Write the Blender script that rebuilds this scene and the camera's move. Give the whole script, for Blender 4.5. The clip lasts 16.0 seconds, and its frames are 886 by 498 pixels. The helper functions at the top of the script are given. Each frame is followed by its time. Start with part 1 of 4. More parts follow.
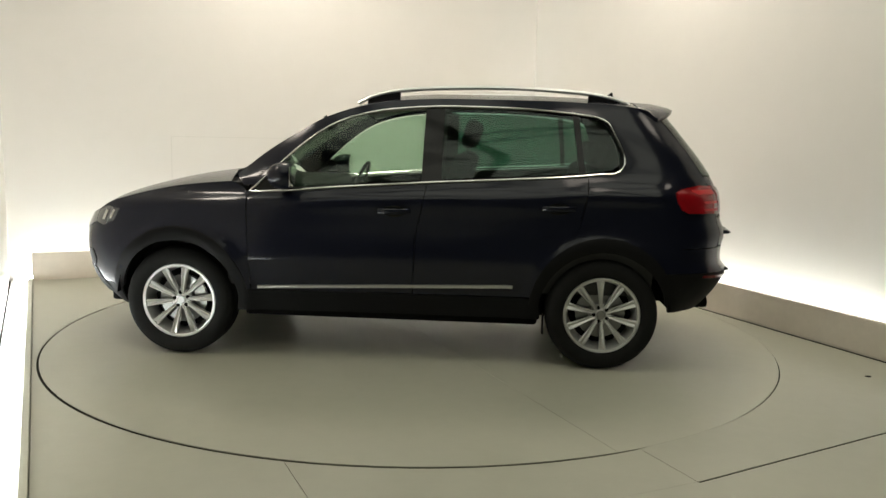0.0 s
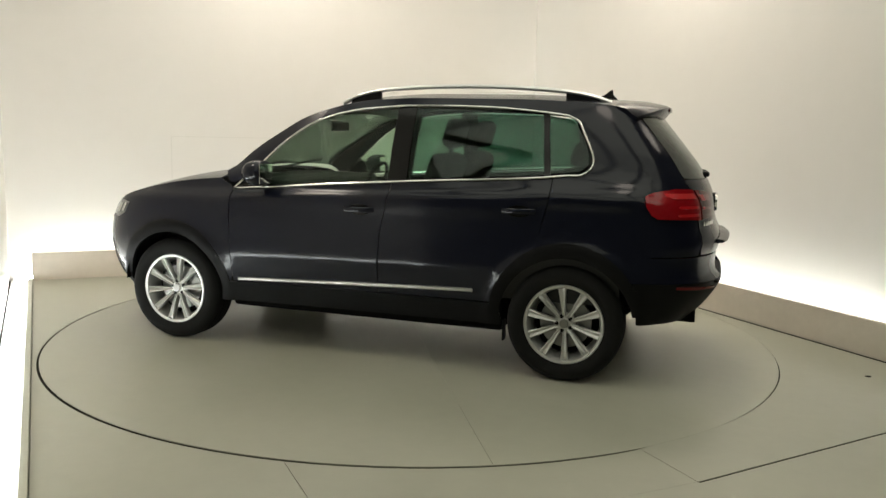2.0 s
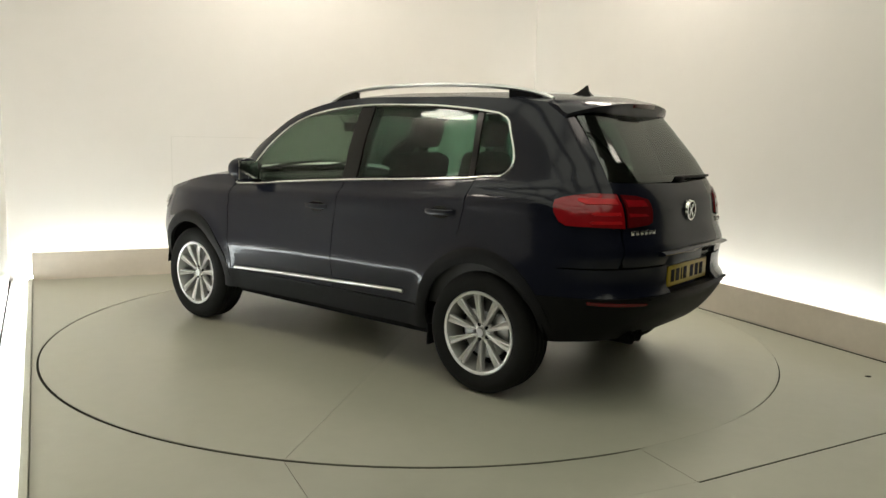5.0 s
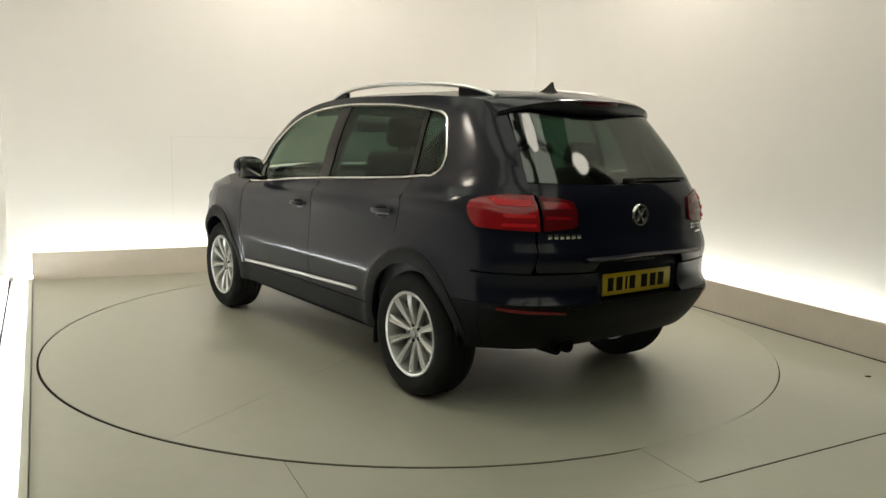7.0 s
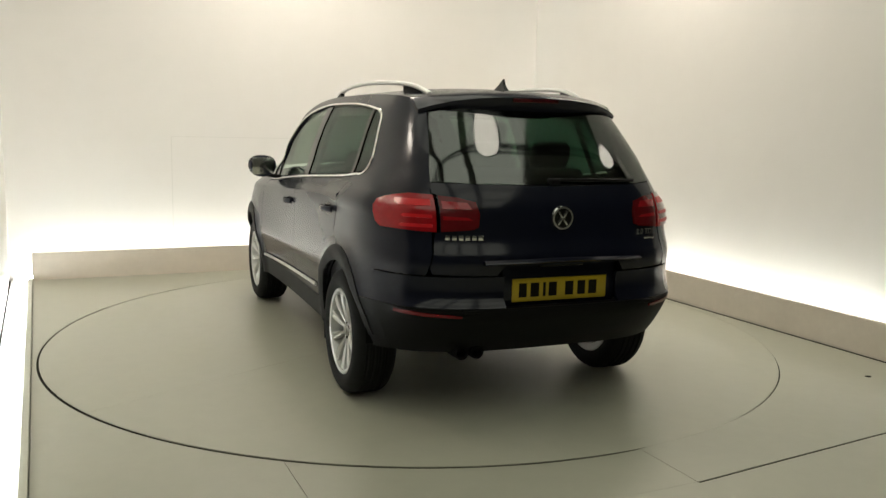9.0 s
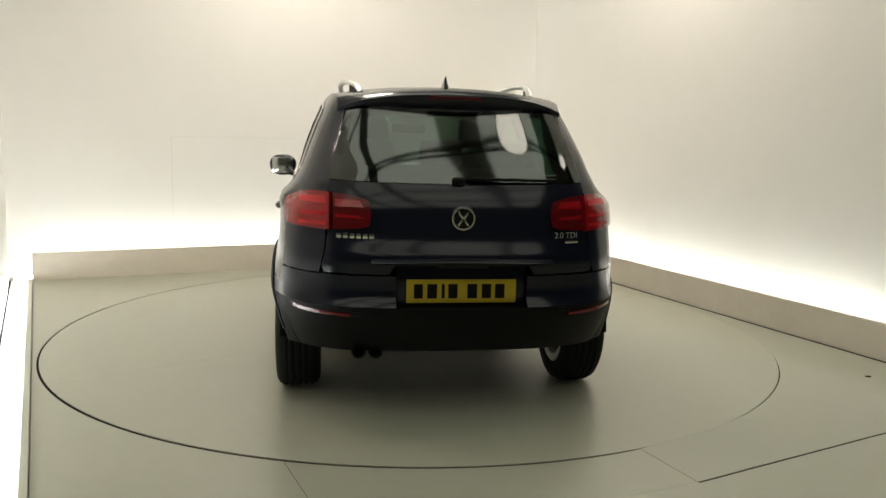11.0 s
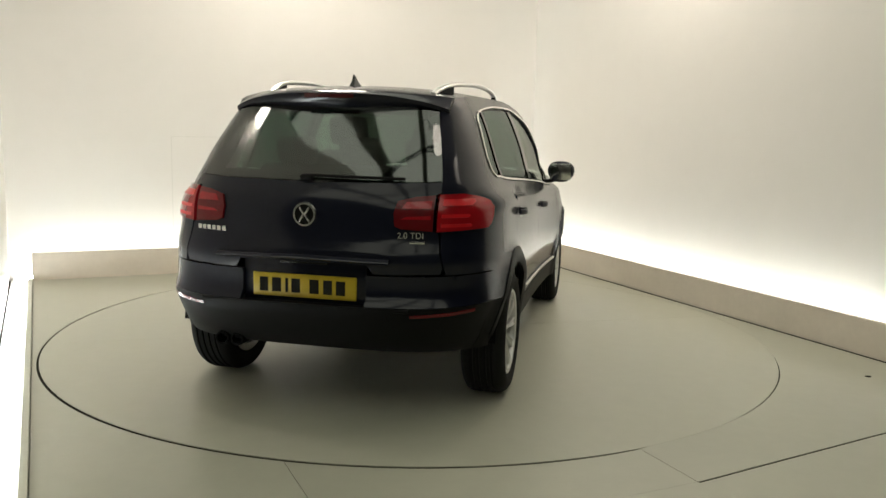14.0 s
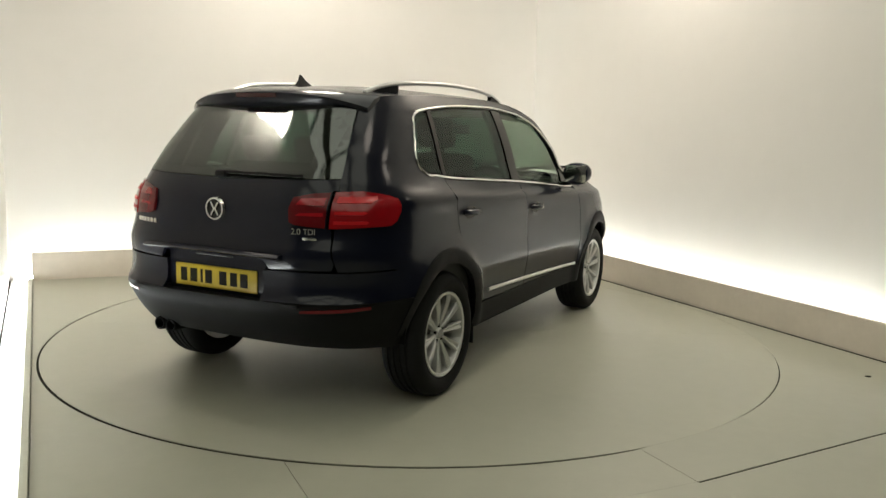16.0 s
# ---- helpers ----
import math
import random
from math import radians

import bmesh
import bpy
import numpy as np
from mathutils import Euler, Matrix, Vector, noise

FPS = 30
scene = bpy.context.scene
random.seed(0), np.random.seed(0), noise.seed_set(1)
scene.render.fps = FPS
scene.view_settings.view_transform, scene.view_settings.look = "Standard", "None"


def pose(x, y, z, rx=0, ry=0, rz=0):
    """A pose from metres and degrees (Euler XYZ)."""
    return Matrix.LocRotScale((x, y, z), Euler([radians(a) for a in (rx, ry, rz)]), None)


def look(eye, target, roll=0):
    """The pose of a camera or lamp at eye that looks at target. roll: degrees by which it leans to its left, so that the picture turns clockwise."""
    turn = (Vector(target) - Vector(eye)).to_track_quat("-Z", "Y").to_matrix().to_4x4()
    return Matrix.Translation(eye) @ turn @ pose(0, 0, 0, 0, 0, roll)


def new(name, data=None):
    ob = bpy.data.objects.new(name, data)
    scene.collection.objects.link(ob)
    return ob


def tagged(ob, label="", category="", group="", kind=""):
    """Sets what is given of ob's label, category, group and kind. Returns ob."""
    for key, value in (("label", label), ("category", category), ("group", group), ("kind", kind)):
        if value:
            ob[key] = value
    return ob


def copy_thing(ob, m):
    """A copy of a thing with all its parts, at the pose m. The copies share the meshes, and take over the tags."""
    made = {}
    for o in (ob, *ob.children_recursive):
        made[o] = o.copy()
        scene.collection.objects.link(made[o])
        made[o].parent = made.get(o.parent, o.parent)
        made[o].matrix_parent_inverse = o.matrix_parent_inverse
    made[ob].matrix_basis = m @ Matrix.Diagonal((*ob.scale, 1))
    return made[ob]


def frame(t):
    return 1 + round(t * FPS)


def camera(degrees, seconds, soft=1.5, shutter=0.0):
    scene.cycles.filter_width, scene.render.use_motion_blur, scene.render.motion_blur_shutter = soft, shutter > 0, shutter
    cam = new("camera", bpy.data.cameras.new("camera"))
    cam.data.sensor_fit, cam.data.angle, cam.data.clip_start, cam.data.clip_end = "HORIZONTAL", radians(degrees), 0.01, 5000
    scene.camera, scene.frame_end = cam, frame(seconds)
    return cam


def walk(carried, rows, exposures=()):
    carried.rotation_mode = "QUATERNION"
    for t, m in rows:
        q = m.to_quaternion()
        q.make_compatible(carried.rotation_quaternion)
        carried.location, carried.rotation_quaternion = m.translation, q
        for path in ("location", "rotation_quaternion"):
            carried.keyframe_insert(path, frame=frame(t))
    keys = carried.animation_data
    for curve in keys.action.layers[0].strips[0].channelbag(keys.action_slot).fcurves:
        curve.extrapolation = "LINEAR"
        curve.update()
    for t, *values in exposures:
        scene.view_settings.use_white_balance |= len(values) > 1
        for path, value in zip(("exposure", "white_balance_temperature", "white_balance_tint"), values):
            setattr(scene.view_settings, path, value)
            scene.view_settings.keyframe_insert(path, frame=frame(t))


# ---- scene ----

# ================= camera =================
EYE = Vector((0.0, -5.732, 1.4163))
PAN, TILT, ROLL = radians(2.0032), radians(-8.2709), 1.3416
AIM = EYE + Vector((math.sin(PAN) * math.cos(TILT), math.cos(PAN) * math.cos(TILT), math.sin(TILT)))
cam = camera(57.43, 16.0, soft=1.5)
walk(cam, [(0, look(EYE, AIM, ROLL)), (16, look(EYE, AIM, ROLL))])
scene.view_settings.exposure = 0.0

START, RATE = 174.2322, -7.079          # the turntable's heading at the start and its speed, degrees
OFF = (0.0757, 0.0016)                  # the car's middle on the table
ROOM = radians(23.0)                    # the studio's turn against the camera's axis

# ================= world and lights =================
world = bpy.data.worlds.new("world")
world.use_nodes = True
world.node_tree.nodes["Background"].inputs[0].default_value = (0.5, 0.55, 0.6, 1)
world.node_tree.nodes["Background"].inputs[1].default_value = 0.05
scene.world = world
LED, LAMP, SKYLIGHT = 27.0, 5.0, 1.3  # strengths of the light strips, the hanging lamps and the roof lights


# ================= materials =================
def material(name, color, rough=0.5, metal=0.0, coat=0.0, vary=0.0, scale=6.0, bump=0.0, bump_scale=60.0, fine=0.0, emit=0.0, emit_color=None, spec=0.5):
    m = bpy.data.materials.new(name)
    m.use_nodes = True
    nt = m.node_tree
    b = nt.nodes["Principled BSDF"]
    b.inputs["Base Color"].default_value = (*color, 1)
    b.inputs["Roughness"].default_value = rough
    b.inputs["Metallic"].default_value = metal
    b.inputs["Coat Weight"].default_value = coat
    b.inputs["Coat Roughness"].default_value = 0.13
    b.inputs["Specular IOR Level"].default_value = spec
    if emit:
        b.inputs["Emission Color"].default_value = (*(emit_color or color), 1)
        b.inputs["Emission Strength"].default_value = emit
    co = nt.nodes.new("ShaderNodeTexCoord")
    if vary:
        n1 = nt.nodes.new("ShaderNodeTexNoise")
        n1.inputs["Scale"].default_value = scale
        n1.inputs["Detail"].default_value = 2
        n2 = nt.nodes.new("ShaderNodeTexNoise")
        n2.inputs["Scale"].default_value = scale * 9
        n2.inputs["Detail"].default_value = 3
        nt.links.new(co.outputs["Object"], n1.inputs["Vector"])
        nt.links.new(co.outputs["Object"], n2.inputs["Vector"])
        mix = nt.nodes.new("ShaderNodeMath")
        mix.operation = "MULTIPLY_ADD"
        nt.links.new(n2.outputs["Fac"], mix.inputs[0])
        mix.inputs[1].default_value = 0.5
        nt.links.new(n1.outputs["Fac"], mix.inputs[2])
        gain = nt.nodes.new("ShaderNodeMath")
        gain.operation = "MULTIPLY_ADD"
        nt.links.new(mix.outputs[0], gain.inputs[0])
        gain.inputs[1].default_value = 2 * vary
        gain.inputs[2].default_value = 1 - 1.5 * vary
        mul = nt.nodes.new("ShaderNodeVectorMath")
        mul.operation = "SCALE"
        mul.inputs[0].default_value = color
        nt.links.new(gain.outputs[0], mul.inputs["Scale"])
        nt.links.new(mul.outputs["Vector"], b.inputs["Base Color"])
        if fine:
            g2 = nt.nodes.new("ShaderNodeMath")
            g2.operation = "MULTIPLY_ADD"
            nt.links.new(n1.outputs["Fac"], g2.inputs[0])
            g2.inputs[1].default_value = 2 * fine
            g2.inputs[2].default_value = rough - fine
            nt.links.new(g2.outputs[0], b.inputs["Roughness"])
    if bump:
        n3 = nt.nodes.new("ShaderNodeTexNoise")
        n3.inputs["Scale"].default_value = bump_scale
        n3.inputs["Detail"].default_value = 4
        nt.links.new(co.outputs["Object"], n3.inputs["Vector"])
        bp = nt.nodes.new("ShaderNodeBump")
        bp.inputs["Strength"].default_value = bump
        bp.inputs["Distance"].default_value = 0.004
        nt.links.new(n3.outputs["Fac"], bp.inputs["Height"])
        nt.links.new(bp.outputs["Normal"], b.inputs["Normal"])
    return m


def glass(name, tint, gloss=0.03, rough=0.0):
    m = bpy.data.materials.new(name)
    m.use_nodes = True
    nt = m.node_tree
    nt.nodes.remove(nt.nodes["Principled BSDF"])
    out = nt.nodes["Material Output"]
    tr = nt.nodes.new("ShaderNodeBsdfTransparent")
    tr.inputs[0].default_value = (*tint, 1)
    gl = nt.nodes.new("ShaderNodeBsdfGlossy")
    gl.inputs["Roughness"].default_value = rough
    lw = nt.nodes.new("ShaderNodeLayerWeight")
    lw.inputs[0].default_value = 0.5
    pw = nt.nodes.new("ShaderNodeMath")
    pw.operation = "POWER"
    nt.links.new(lw.outputs["Facing"], pw.inputs[0])
    pw.inputs[1].default_value = 4.5
    fr = nt.nodes.new("ShaderNodeMath")
    fr.operation = "MULTIPLY_ADD"
    nt.links.new(pw.outputs[0], fr.inputs[0])
    fr.inputs[1].default_value = 0.5
    fr.inputs[2].default_value = gloss
    mx = nt.nodes.new("ShaderNodeMixShader")
    nt.links.new(fr.outputs[0], mx.inputs[0])
    nt.links.new(tr.outputs[0], mx.inputs[1])
    nt.links.new(gl.outputs[0], mx.inputs[2])
    nt.links.new(mx.outputs[0], out.inputs["Surface"])
    return m


def glow(name, color, strength):
    m = bpy.data.materials.new(name)
    m.use_nodes = True
    nt = m.node_tree
    nt.nodes.remove(nt.nodes["Principled BSDF"])
    e = nt.nodes.new("ShaderNodeEmission")
    e.inputs[0].default_value = (*color, 1)
    e.inputs[1].default_value = strength
    nt.links.new(e.outputs[0], nt.nodes["Material Output"].inputs["Surface"])
    return m


M_WALL = material("white_wall_paint", (0.81, 0.785, 0.75), 0.7, vary=0.03, scale=0.7, bump=0.05, bump_scale=90)
M_FLOOR = material("grey_green_floor_paint", (0.360, 0.358, 0.286), 0.37, vary=0.09, scale=1.3, fine=0.08, bump=0.05, bump_scale=45)
M_DISC = material("turntable_floor_paint", (0.370, 0.368, 0.294), 0.37, vary=0.09, scale=1.1, fine=0.08, bump=0.05, bump_scale=45)
M_PIT = material("dark_gap", (0.012, 0.011, 0.008), 0.9, spec=0.1)
M_LINE = material("panel_joint", (0.73, 0.71, 0.67), 0.8)
M_KERB = material("cream_board", (0.67, 0.60, 0.515), 0.5, vary=0.10, scale=2.5)
M_TROUGH = material("white_trough", (0.85, 0.85, 0.85), 0.6, vary=0.03, scale=3)
M_HALL = material("hall_wall_grey", (0.10, 0.097, 0.088), 0.8, vary=0.12, scale=0.6)
M_HALLFLOOR = material("hall_floor_concrete", (0.27, 0.26, 0.22), 0.5, vary=0.12, scale=1.0, bump=0.06)
M_STEEL = material("dark_steel", (0.05, 0.05, 0.045), 0.6, metal=0.3, vary=0.1)
M_ROOF = material("roof_sheet", (0.30, 0.30, 0.26), 0.7, vary=0.1, scale=1.0)
M_LED = glow("led_light", (0.93, 1.0, 0.99), LED)
M_LAMP = glow("lamp_glow", (1.0, 0.90, 0.775), LAMP)
M_STRONGLAMP = glow("strong_lamp_glow", (1.0, 0.90, 0.775), LAMP * 5.6)
M_BACKLAMP = glow("back_lamp_glow", (1.0, 0.90, 0.775), LAMP * 7.3)
M_SKY = glow("roof_light_glow", (0.95, 0.96, 0.80), SKYLIGHT)

M_PAINT = material("navy_car_paint", (0.0042, 0.0053, 0.0122), 0.45, coat=0.65, vary=0.10, scale=40, spec=0.05)
M_PAINT.node_tree.nodes["Principled BSDF"].inputs["Coat Roughness"].default_value = 0.13
M_BLACK = material("black_plastic", (0.0042, 0.0042, 0.0044), 0.55, vary=0.1, scale=20, bump=0.08, bump_scale=300, spec=0.12)
M_GLOSSBLACK = material("gloss_black", (0.005, 0.005, 0.005), 0.15, spec=0.3)
M_CHROME = material("chrome_trim", (0.78, 0.78, 0.76), 0.14, metal=1.0)
M_ALU = material("silver_alloy", (0.54, 0.54, 0.52), 0.38, metal=0.6, vary=0.04, scale=14)
M_STRIP = material("satin_strip", (0.50, 0.50, 0.48), 0.3, metal=0.95, vary=0.04, scale=9)
M_RAIL = material("silver_rail", (0.80, 0.80, 0.78), 0.28, metal=0.9)
M_TYRE = material("tyre_rubber", (0.009, 0.009, 0.0085), 0.8, vary=0.15, scale=9, bump=0.15, bump_scale=120, spec=0.15)
M_DARK = material("underbody_black", (0.005, 0.005, 0.005), 0.9, vary=0.2, scale=5, spec=0.05)
M_DISCBRAKE = material("brake_steel", (0.25, 0.25, 0.24), 0.35, metal=0.9, vary=0.1, scale=20)
M_RED = material("red_lens", (0.27, 0.004, 0.008), 0.22, coat=0.9, vary=0.15, scale=18, spec=0.2)
M_REDHIGHLIGHT = material("red_lens_highlight", (0.52, 0.010, 0.014), 0.3, coat=0.3, vary=0.1, scale=30, spec=0.2)
M_DARKRED = material("dark_red_lens", (0.05, 0.002, 0.004), 0.25, coat=0.3)
M_DEEPRED = material("deep_red_lens", (0.10, 0.003, 0.005), 0.25, coat=0.4, vary=0.15, scale=18, spec=0.2)
M_LENS = material("clear_lens", (0.10, 0.105, 0.11), 0.08, metal=0.4, coat=1.0)
M_PLATE = material("yellow_plate", (0.46, 0.33, 0.014), 0.35, vary=0.03, scale=12)
M_INK = material("black_ink", (0.008, 0.007, 0.004), 0.6, spec=0.1)
M_SEAT = material("dark_seat_cloth", (0.010, 0.010, 0.0105), 0.85, vary=0.15, scale=25, bump=0.1, bump_scale=200)
M_DASH = material("dark_dash", (0.018, 0.018, 0.018), 0.6, vary=0.1, scale=15)
M_LINING = material("grey_headlining", (0.40, 0.39, 0.35), 0.9, vary=0.05, scale=10)
M_GLASS = glass("green_tint_glass", (0.74, 0.83, 0.76), 0.03, 0.06)
M_REARGLASS = glass("dark_tint_glass", (0.34, 0.43, 0.38), 0.11, 0.055)
M_SCREEN = glass("windscreen_glass", (0.50, 0.56, 0.51), 0.12, 0.05)
M_SIDEGLASS = glass("side_tint_glass", (0.38, 0.52, 0.46), 0.032, 0.03)


# ================= mesh helpers =================
def obj(name, bm, mat, parent=None, label="", smooth=True, angle=35):
    me = bpy.data.meshes.new(name)
    bm.to_mesh(me)
    bm.free()
    me.materials.append(mat)
    if smooth:
        me.polygons.foreach_set("use_smooth", [True] * len(me.polygons))
        me.set_sharp_from_angle(angle=radians(angle))
    ob = new(name, me)
    if parent:
        ob.parent = parent
    if label:
        tagged(ob, label)
    return ob


def part(name, bm, mat, parent, label="", smooth=True, angle=35):
    return obj(name, bm, mat, parent, label, smooth, angle)


def empty(name):
    return new(name, None)


def add_box(bm, x0, x1, y0, y1, z0, z1, bevel=0.0, m=None, seg=2):
    r = bmesh.ops.create_cube(bm, size=1)
    bmesh.ops.transform(bm, matrix=Matrix.Translation(((x0 + x1) / 2, (y0 + y1) / 2, (z0 + z1) / 2)) @ Matrix.Diagonal((x1 - x0, y1 - y0, z1 - z0, 1)), verts=r["verts"])
    if bevel:
        e = list({e for v in r["verts"] for e in v.link_edges})
        g = bmesh.ops.bevel(bm, geom=e, offset=bevel, segments=seg, affect="EDGES", profile=0.5)
        vs = list({v for f in g["faces"] for v in f.verts} | {v for v in r["verts"] if v.is_valid})
    else:
        vs = r["verts"]
    if m is not None:
        bmesh.ops.transform(bm, matrix=m, verts=vs)
    return bm


def box(x0, x1, y0, y1, z0, z1, bevel=0.0, m=None, seg=2):
    return add_box(bmesh.new(), x0, x1, y0, y1, z0, z1, bevel, m, seg)


def lathe(profile, n=48, closed=False):
    """Turns (radius, axial) pairs about the y axis."""
    bm = bmesh.new()
    rings = []
    for r, y in profile:
        if r < 1e-6:
            rings.append([bm.verts.new((0, y, 0))])
        else:
            rings.append([bm.verts.new((r * math.cos(2 * math.pi * k / n), y, r * math.sin(2 * math.pi * k / n))) for k in range(n)])
    pairs = list(zip(rings, rings[1:]))
    if closed:
        pairs.append((rings[-1], rings[0]))
    for a, b in pairs:
        for k in range(n):
            va = [a[k % len(a)], a[(k + 1) % n % len(a)]] if len(a) > 1 else [a[0]]
            vb = [b[(k + 1) % n], b[k]] if len(b) > 1 else [b[0]]
            if len(va) + len(vb) > 2:
                bm.faces.new(va + vb)
    bmesh.ops.recalc_face_normals(bm, faces=bm.faces)
    return bm


def sweep(points, w, h, up=Vector((0, 0, 1)), closed=False, n=8):
    """A rounded bar along points: w across, h along up."""
    bm = bmesh.new()
    pts = [Vector(p) for p in points]
    rings = []
    for i, p in enumerate(pts):
        a = pts[i - 1] if i or closed else p
        b = pts[(i + 1) % len(pts)] if i + 1 < len(pts) or closed else p
        t = (b - a).normalized()
        u = up[i] if isinstance(up, list) else up
        s = t.cross(u).normalized()
        v = s.cross(t).normalized()
        rings.append([bm.verts.new(p + s * (w / 2 * math.cos(2 * math.pi * k / n)) + v * (h / 2 * math.sin(2 * math.pi * k / n))) for k in range(n)])
    for i in range(len(rings) - (0 if closed else 1)):
        a, b = rings[i], rings[(i + 1) % len(rings)]
        for k in range(n):
            bm.faces.new((a[k], a[(k + 1) % n], b[(k + 1) % n], b[k]))
    if not closed:
        bm.faces.new(rings[0][::-1])
        bm.faces.new(rings[-1])
    bmesh.ops.recalc_face_normals(bm, faces=bm.faces)
    return bm


def prism(outline, z0, z1):
    """Extrudes a flat outline (x, y) from z0 to z1."""
    bm = bmesh.new()
    top = [bm.verts.new((x, y, z1)) for x, y in outline]
    low = [bm.verts.new((x, y, z0)) for x, y in outline]
    bm.faces.new(top)
    bm.faces.new(low[::-1])
    for i in range(len(top)):
        j = (i + 1) % len(top)
        bm.faces.new((top[j], top[i], low[i], low[j]))
    bmesh.ops.recalc_face_normals(bm, faces=bm.faces)
    return bm


def curve(*knots):
    """A smooth monotone curve through (x, y) knots; flat beyond its ends."""
    xs, ys = np.array([k[0] for k in knots], float), np.array([k[1] for k in knots], float)
    o = np.argsort(xs)
    xs, ys = xs[o], ys[o]
    d = np.diff(ys) / np.diff(xs)
    g = np.zeros(len(xs))
    g[0], g[-1] = d[0], d[-1]
    for i in range(1, len(xs) - 1):
        if d[i - 1] * d[i] > 0:
            a, b = xs[i] - xs[i - 1], xs[i + 1] - xs[i]
            g[i] = 3 * (a + b) / ((2 * b + a) / d[i - 1] + (b + 2 * a) / d[i])

    def value(x):
        if x <= xs[0]:
            return float(ys[0])
        if x >= xs[-1]:
            return float(ys[-1])
        i = int(np.searchsorted(xs, x)) - 1
        h = xs[i + 1] - xs[i]
        t = (x - xs[i]) / h
        return float((2 * t ** 3 - 3 * t * t + 1) * ys[i] + (t ** 3 - 2 * t * t + t) * h * g[i] + (-2 * t ** 3 + 3 * t * t) * ys[i + 1] + (t ** 3 - t * t) * h * g[i + 1])
    return value


def spline(pts, step=0.03, closed=False, tight=0.5):
    """Points along a Catmull-Rom curve."""
    p = [Vector(q) for q in pts]
    n = len(p)
    out = []
    for i in range(n if closed else n - 1):
        a, b, c, d = p[i - 1] if i or closed else p[0], p[i], p[(i + 1) % n], p[(i + 2) % n] if i + 2 < n or closed else p[-1]
        m = max(1, int((c - b).length / step))
        for k in range(m):
            t = k / m
            out.append(b + (c - a) * tight * t + ((c - b) * 3 - (c - a) * tight * 2 - (d - b) * tight) * t * t + ((b - c) * 2 + (c - a) * tight + (d - b) * tight) * t ** 3)
    if not closed:
        out.append(p[-1])
    return out


def inside(poly, x, y):
    c = False
    j = len(poly) - 1
    for i in range(len(poly)):
        if (poly[i][1] > y) != (poly[j][1] > y) and x < (poly[j][0] - poly[i][0]) * (y - poly[i][1]) / (poly[j][1] - poly[i][1]) + poly[i][0]:
            c = not c
        j = i
    return c


def fill(poly, step):
    """Triangles inside a closed flat outline, with inner points on a grid."""
    from mathutils.geometry import delaunay_2d_cdt
    ring = []
    for i in range(len(poly)):
        a, b = Vector(poly[i][:2]), Vector(poly[(i + 1) % len(poly)][:2])
        m = max(1, int((b - a).length / step + 0.5))
        ring += [a + (b - a) * (k / m) for k in range(m)]
    xs, ys = [p.x for p in ring], [p.y for p in ring]
    pts = list(ring)
    arr = np.array([(p.x, p.y) for p in ring])
    nx, ny = int((max(xs) - min(xs)) / step) + 1, int((max(ys) - min(ys)) / step) + 1
    for i in range(1, nx + 1):
        for j in range(1, ny + 1):
            x, y = min(xs) + i * step, min(ys) + j * step
            if inside(ring, x, y) and ((arr - (x, y)) ** 2).sum(1).min() > (0.45 * step) ** 2:
                pts.append(Vector((x, y)))
    n = len(ring)
    v, _, f, *_ = delaunay_2d_cdt(pts, [(i, (i + 1) % n) for i in range(n)], [], 0, 1e-5)
    f = [t for t in f if inside(ring, sum(v[k].x for k in t) / 3, sum(v[k].y for k in t) / 3)]
    return v, f


def skin(pieces, thick=0.012, step=0.04):
    """Panels on a curved surface: pieces are (outline, map to 3D, outward direction). They get a thickness and rims."""
    bm = bmesh.new()
    for poly, surf, out in pieces:
        v, f = fill(poly, step)
        vs = [bm.verts.new(surf(p.x, p.y)) for p in v]
        for t in f:
            q = [vs[k] for k in t]
            nrm = (q[1].co - q[0].co).cross(q[2].co - q[0].co)
            mid = (q[0].co + q[1].co + q[2].co) / 3
            o = out(mid) if callable(out) else Vector(out)
            try:
                bm.faces.new(q if nrm.dot(o) > 0 else q[::-1])
            except ValueError:
                pass
    bmesh.ops.remove_doubles(bm, verts=bm.verts, dist=0.0015)
    bm.normal_update()
    if thick:
        front = list(bm.faces)
        edges = [e for e in bm.edges if e.is_boundary]
        back = {p: bm.verts.new(p.co - p.normal * thick) for p in list(bm.verts)}
        for fc in front:
            bm.faces.new([back[p] for p in reversed(fc.verts)])
        for e in edges:
            a, b = e.verts
            fc = e.link_faces[0]
            o = [p for p in fc.verts]
            if o[(o.index(a) + 1) % len(o)] != b:
                a, b = b, a
            q = [bm.verts.new(p.co) for p in (b, a, back[a], back[b])]
            bm.faces.new(q)
    return bm


# ================= the studio =================
def ruv(u, v, z=0.0):
    c, s = math.cos(ROOM), math.sin(ROOM)
    return Vector((c * u - s * v, s * u + c * v, z))


TURN = Matrix.Rotation(ROOM, 4, "Z")
SLANT = radians(1.6)                    # the open side runs slightly askew
SIDE = TURN @ Matrix.Translation((-2.475, 0, 0)) @ Matrix.Rotation(SLANT, 4, "Z")
RAD = 2.446
LEFT, RIGHT, BACK, FRONT = -2.475, 2.53, 2.78, -2.842
FRONT_END = -2.654                      # the front joint climbs towards the side board
HUB_U, HUB_V = 0.005, -0.016            # the turntable's middle in the studio


def setting(name, bm, mat, label, kind="structure", smooth=False, frame_of=None):
    ob = obj(name, bm, mat, None, label, smooth)
    ob.matrix_world = frame_of or TURN
    return tagged(ob, kind=kind)


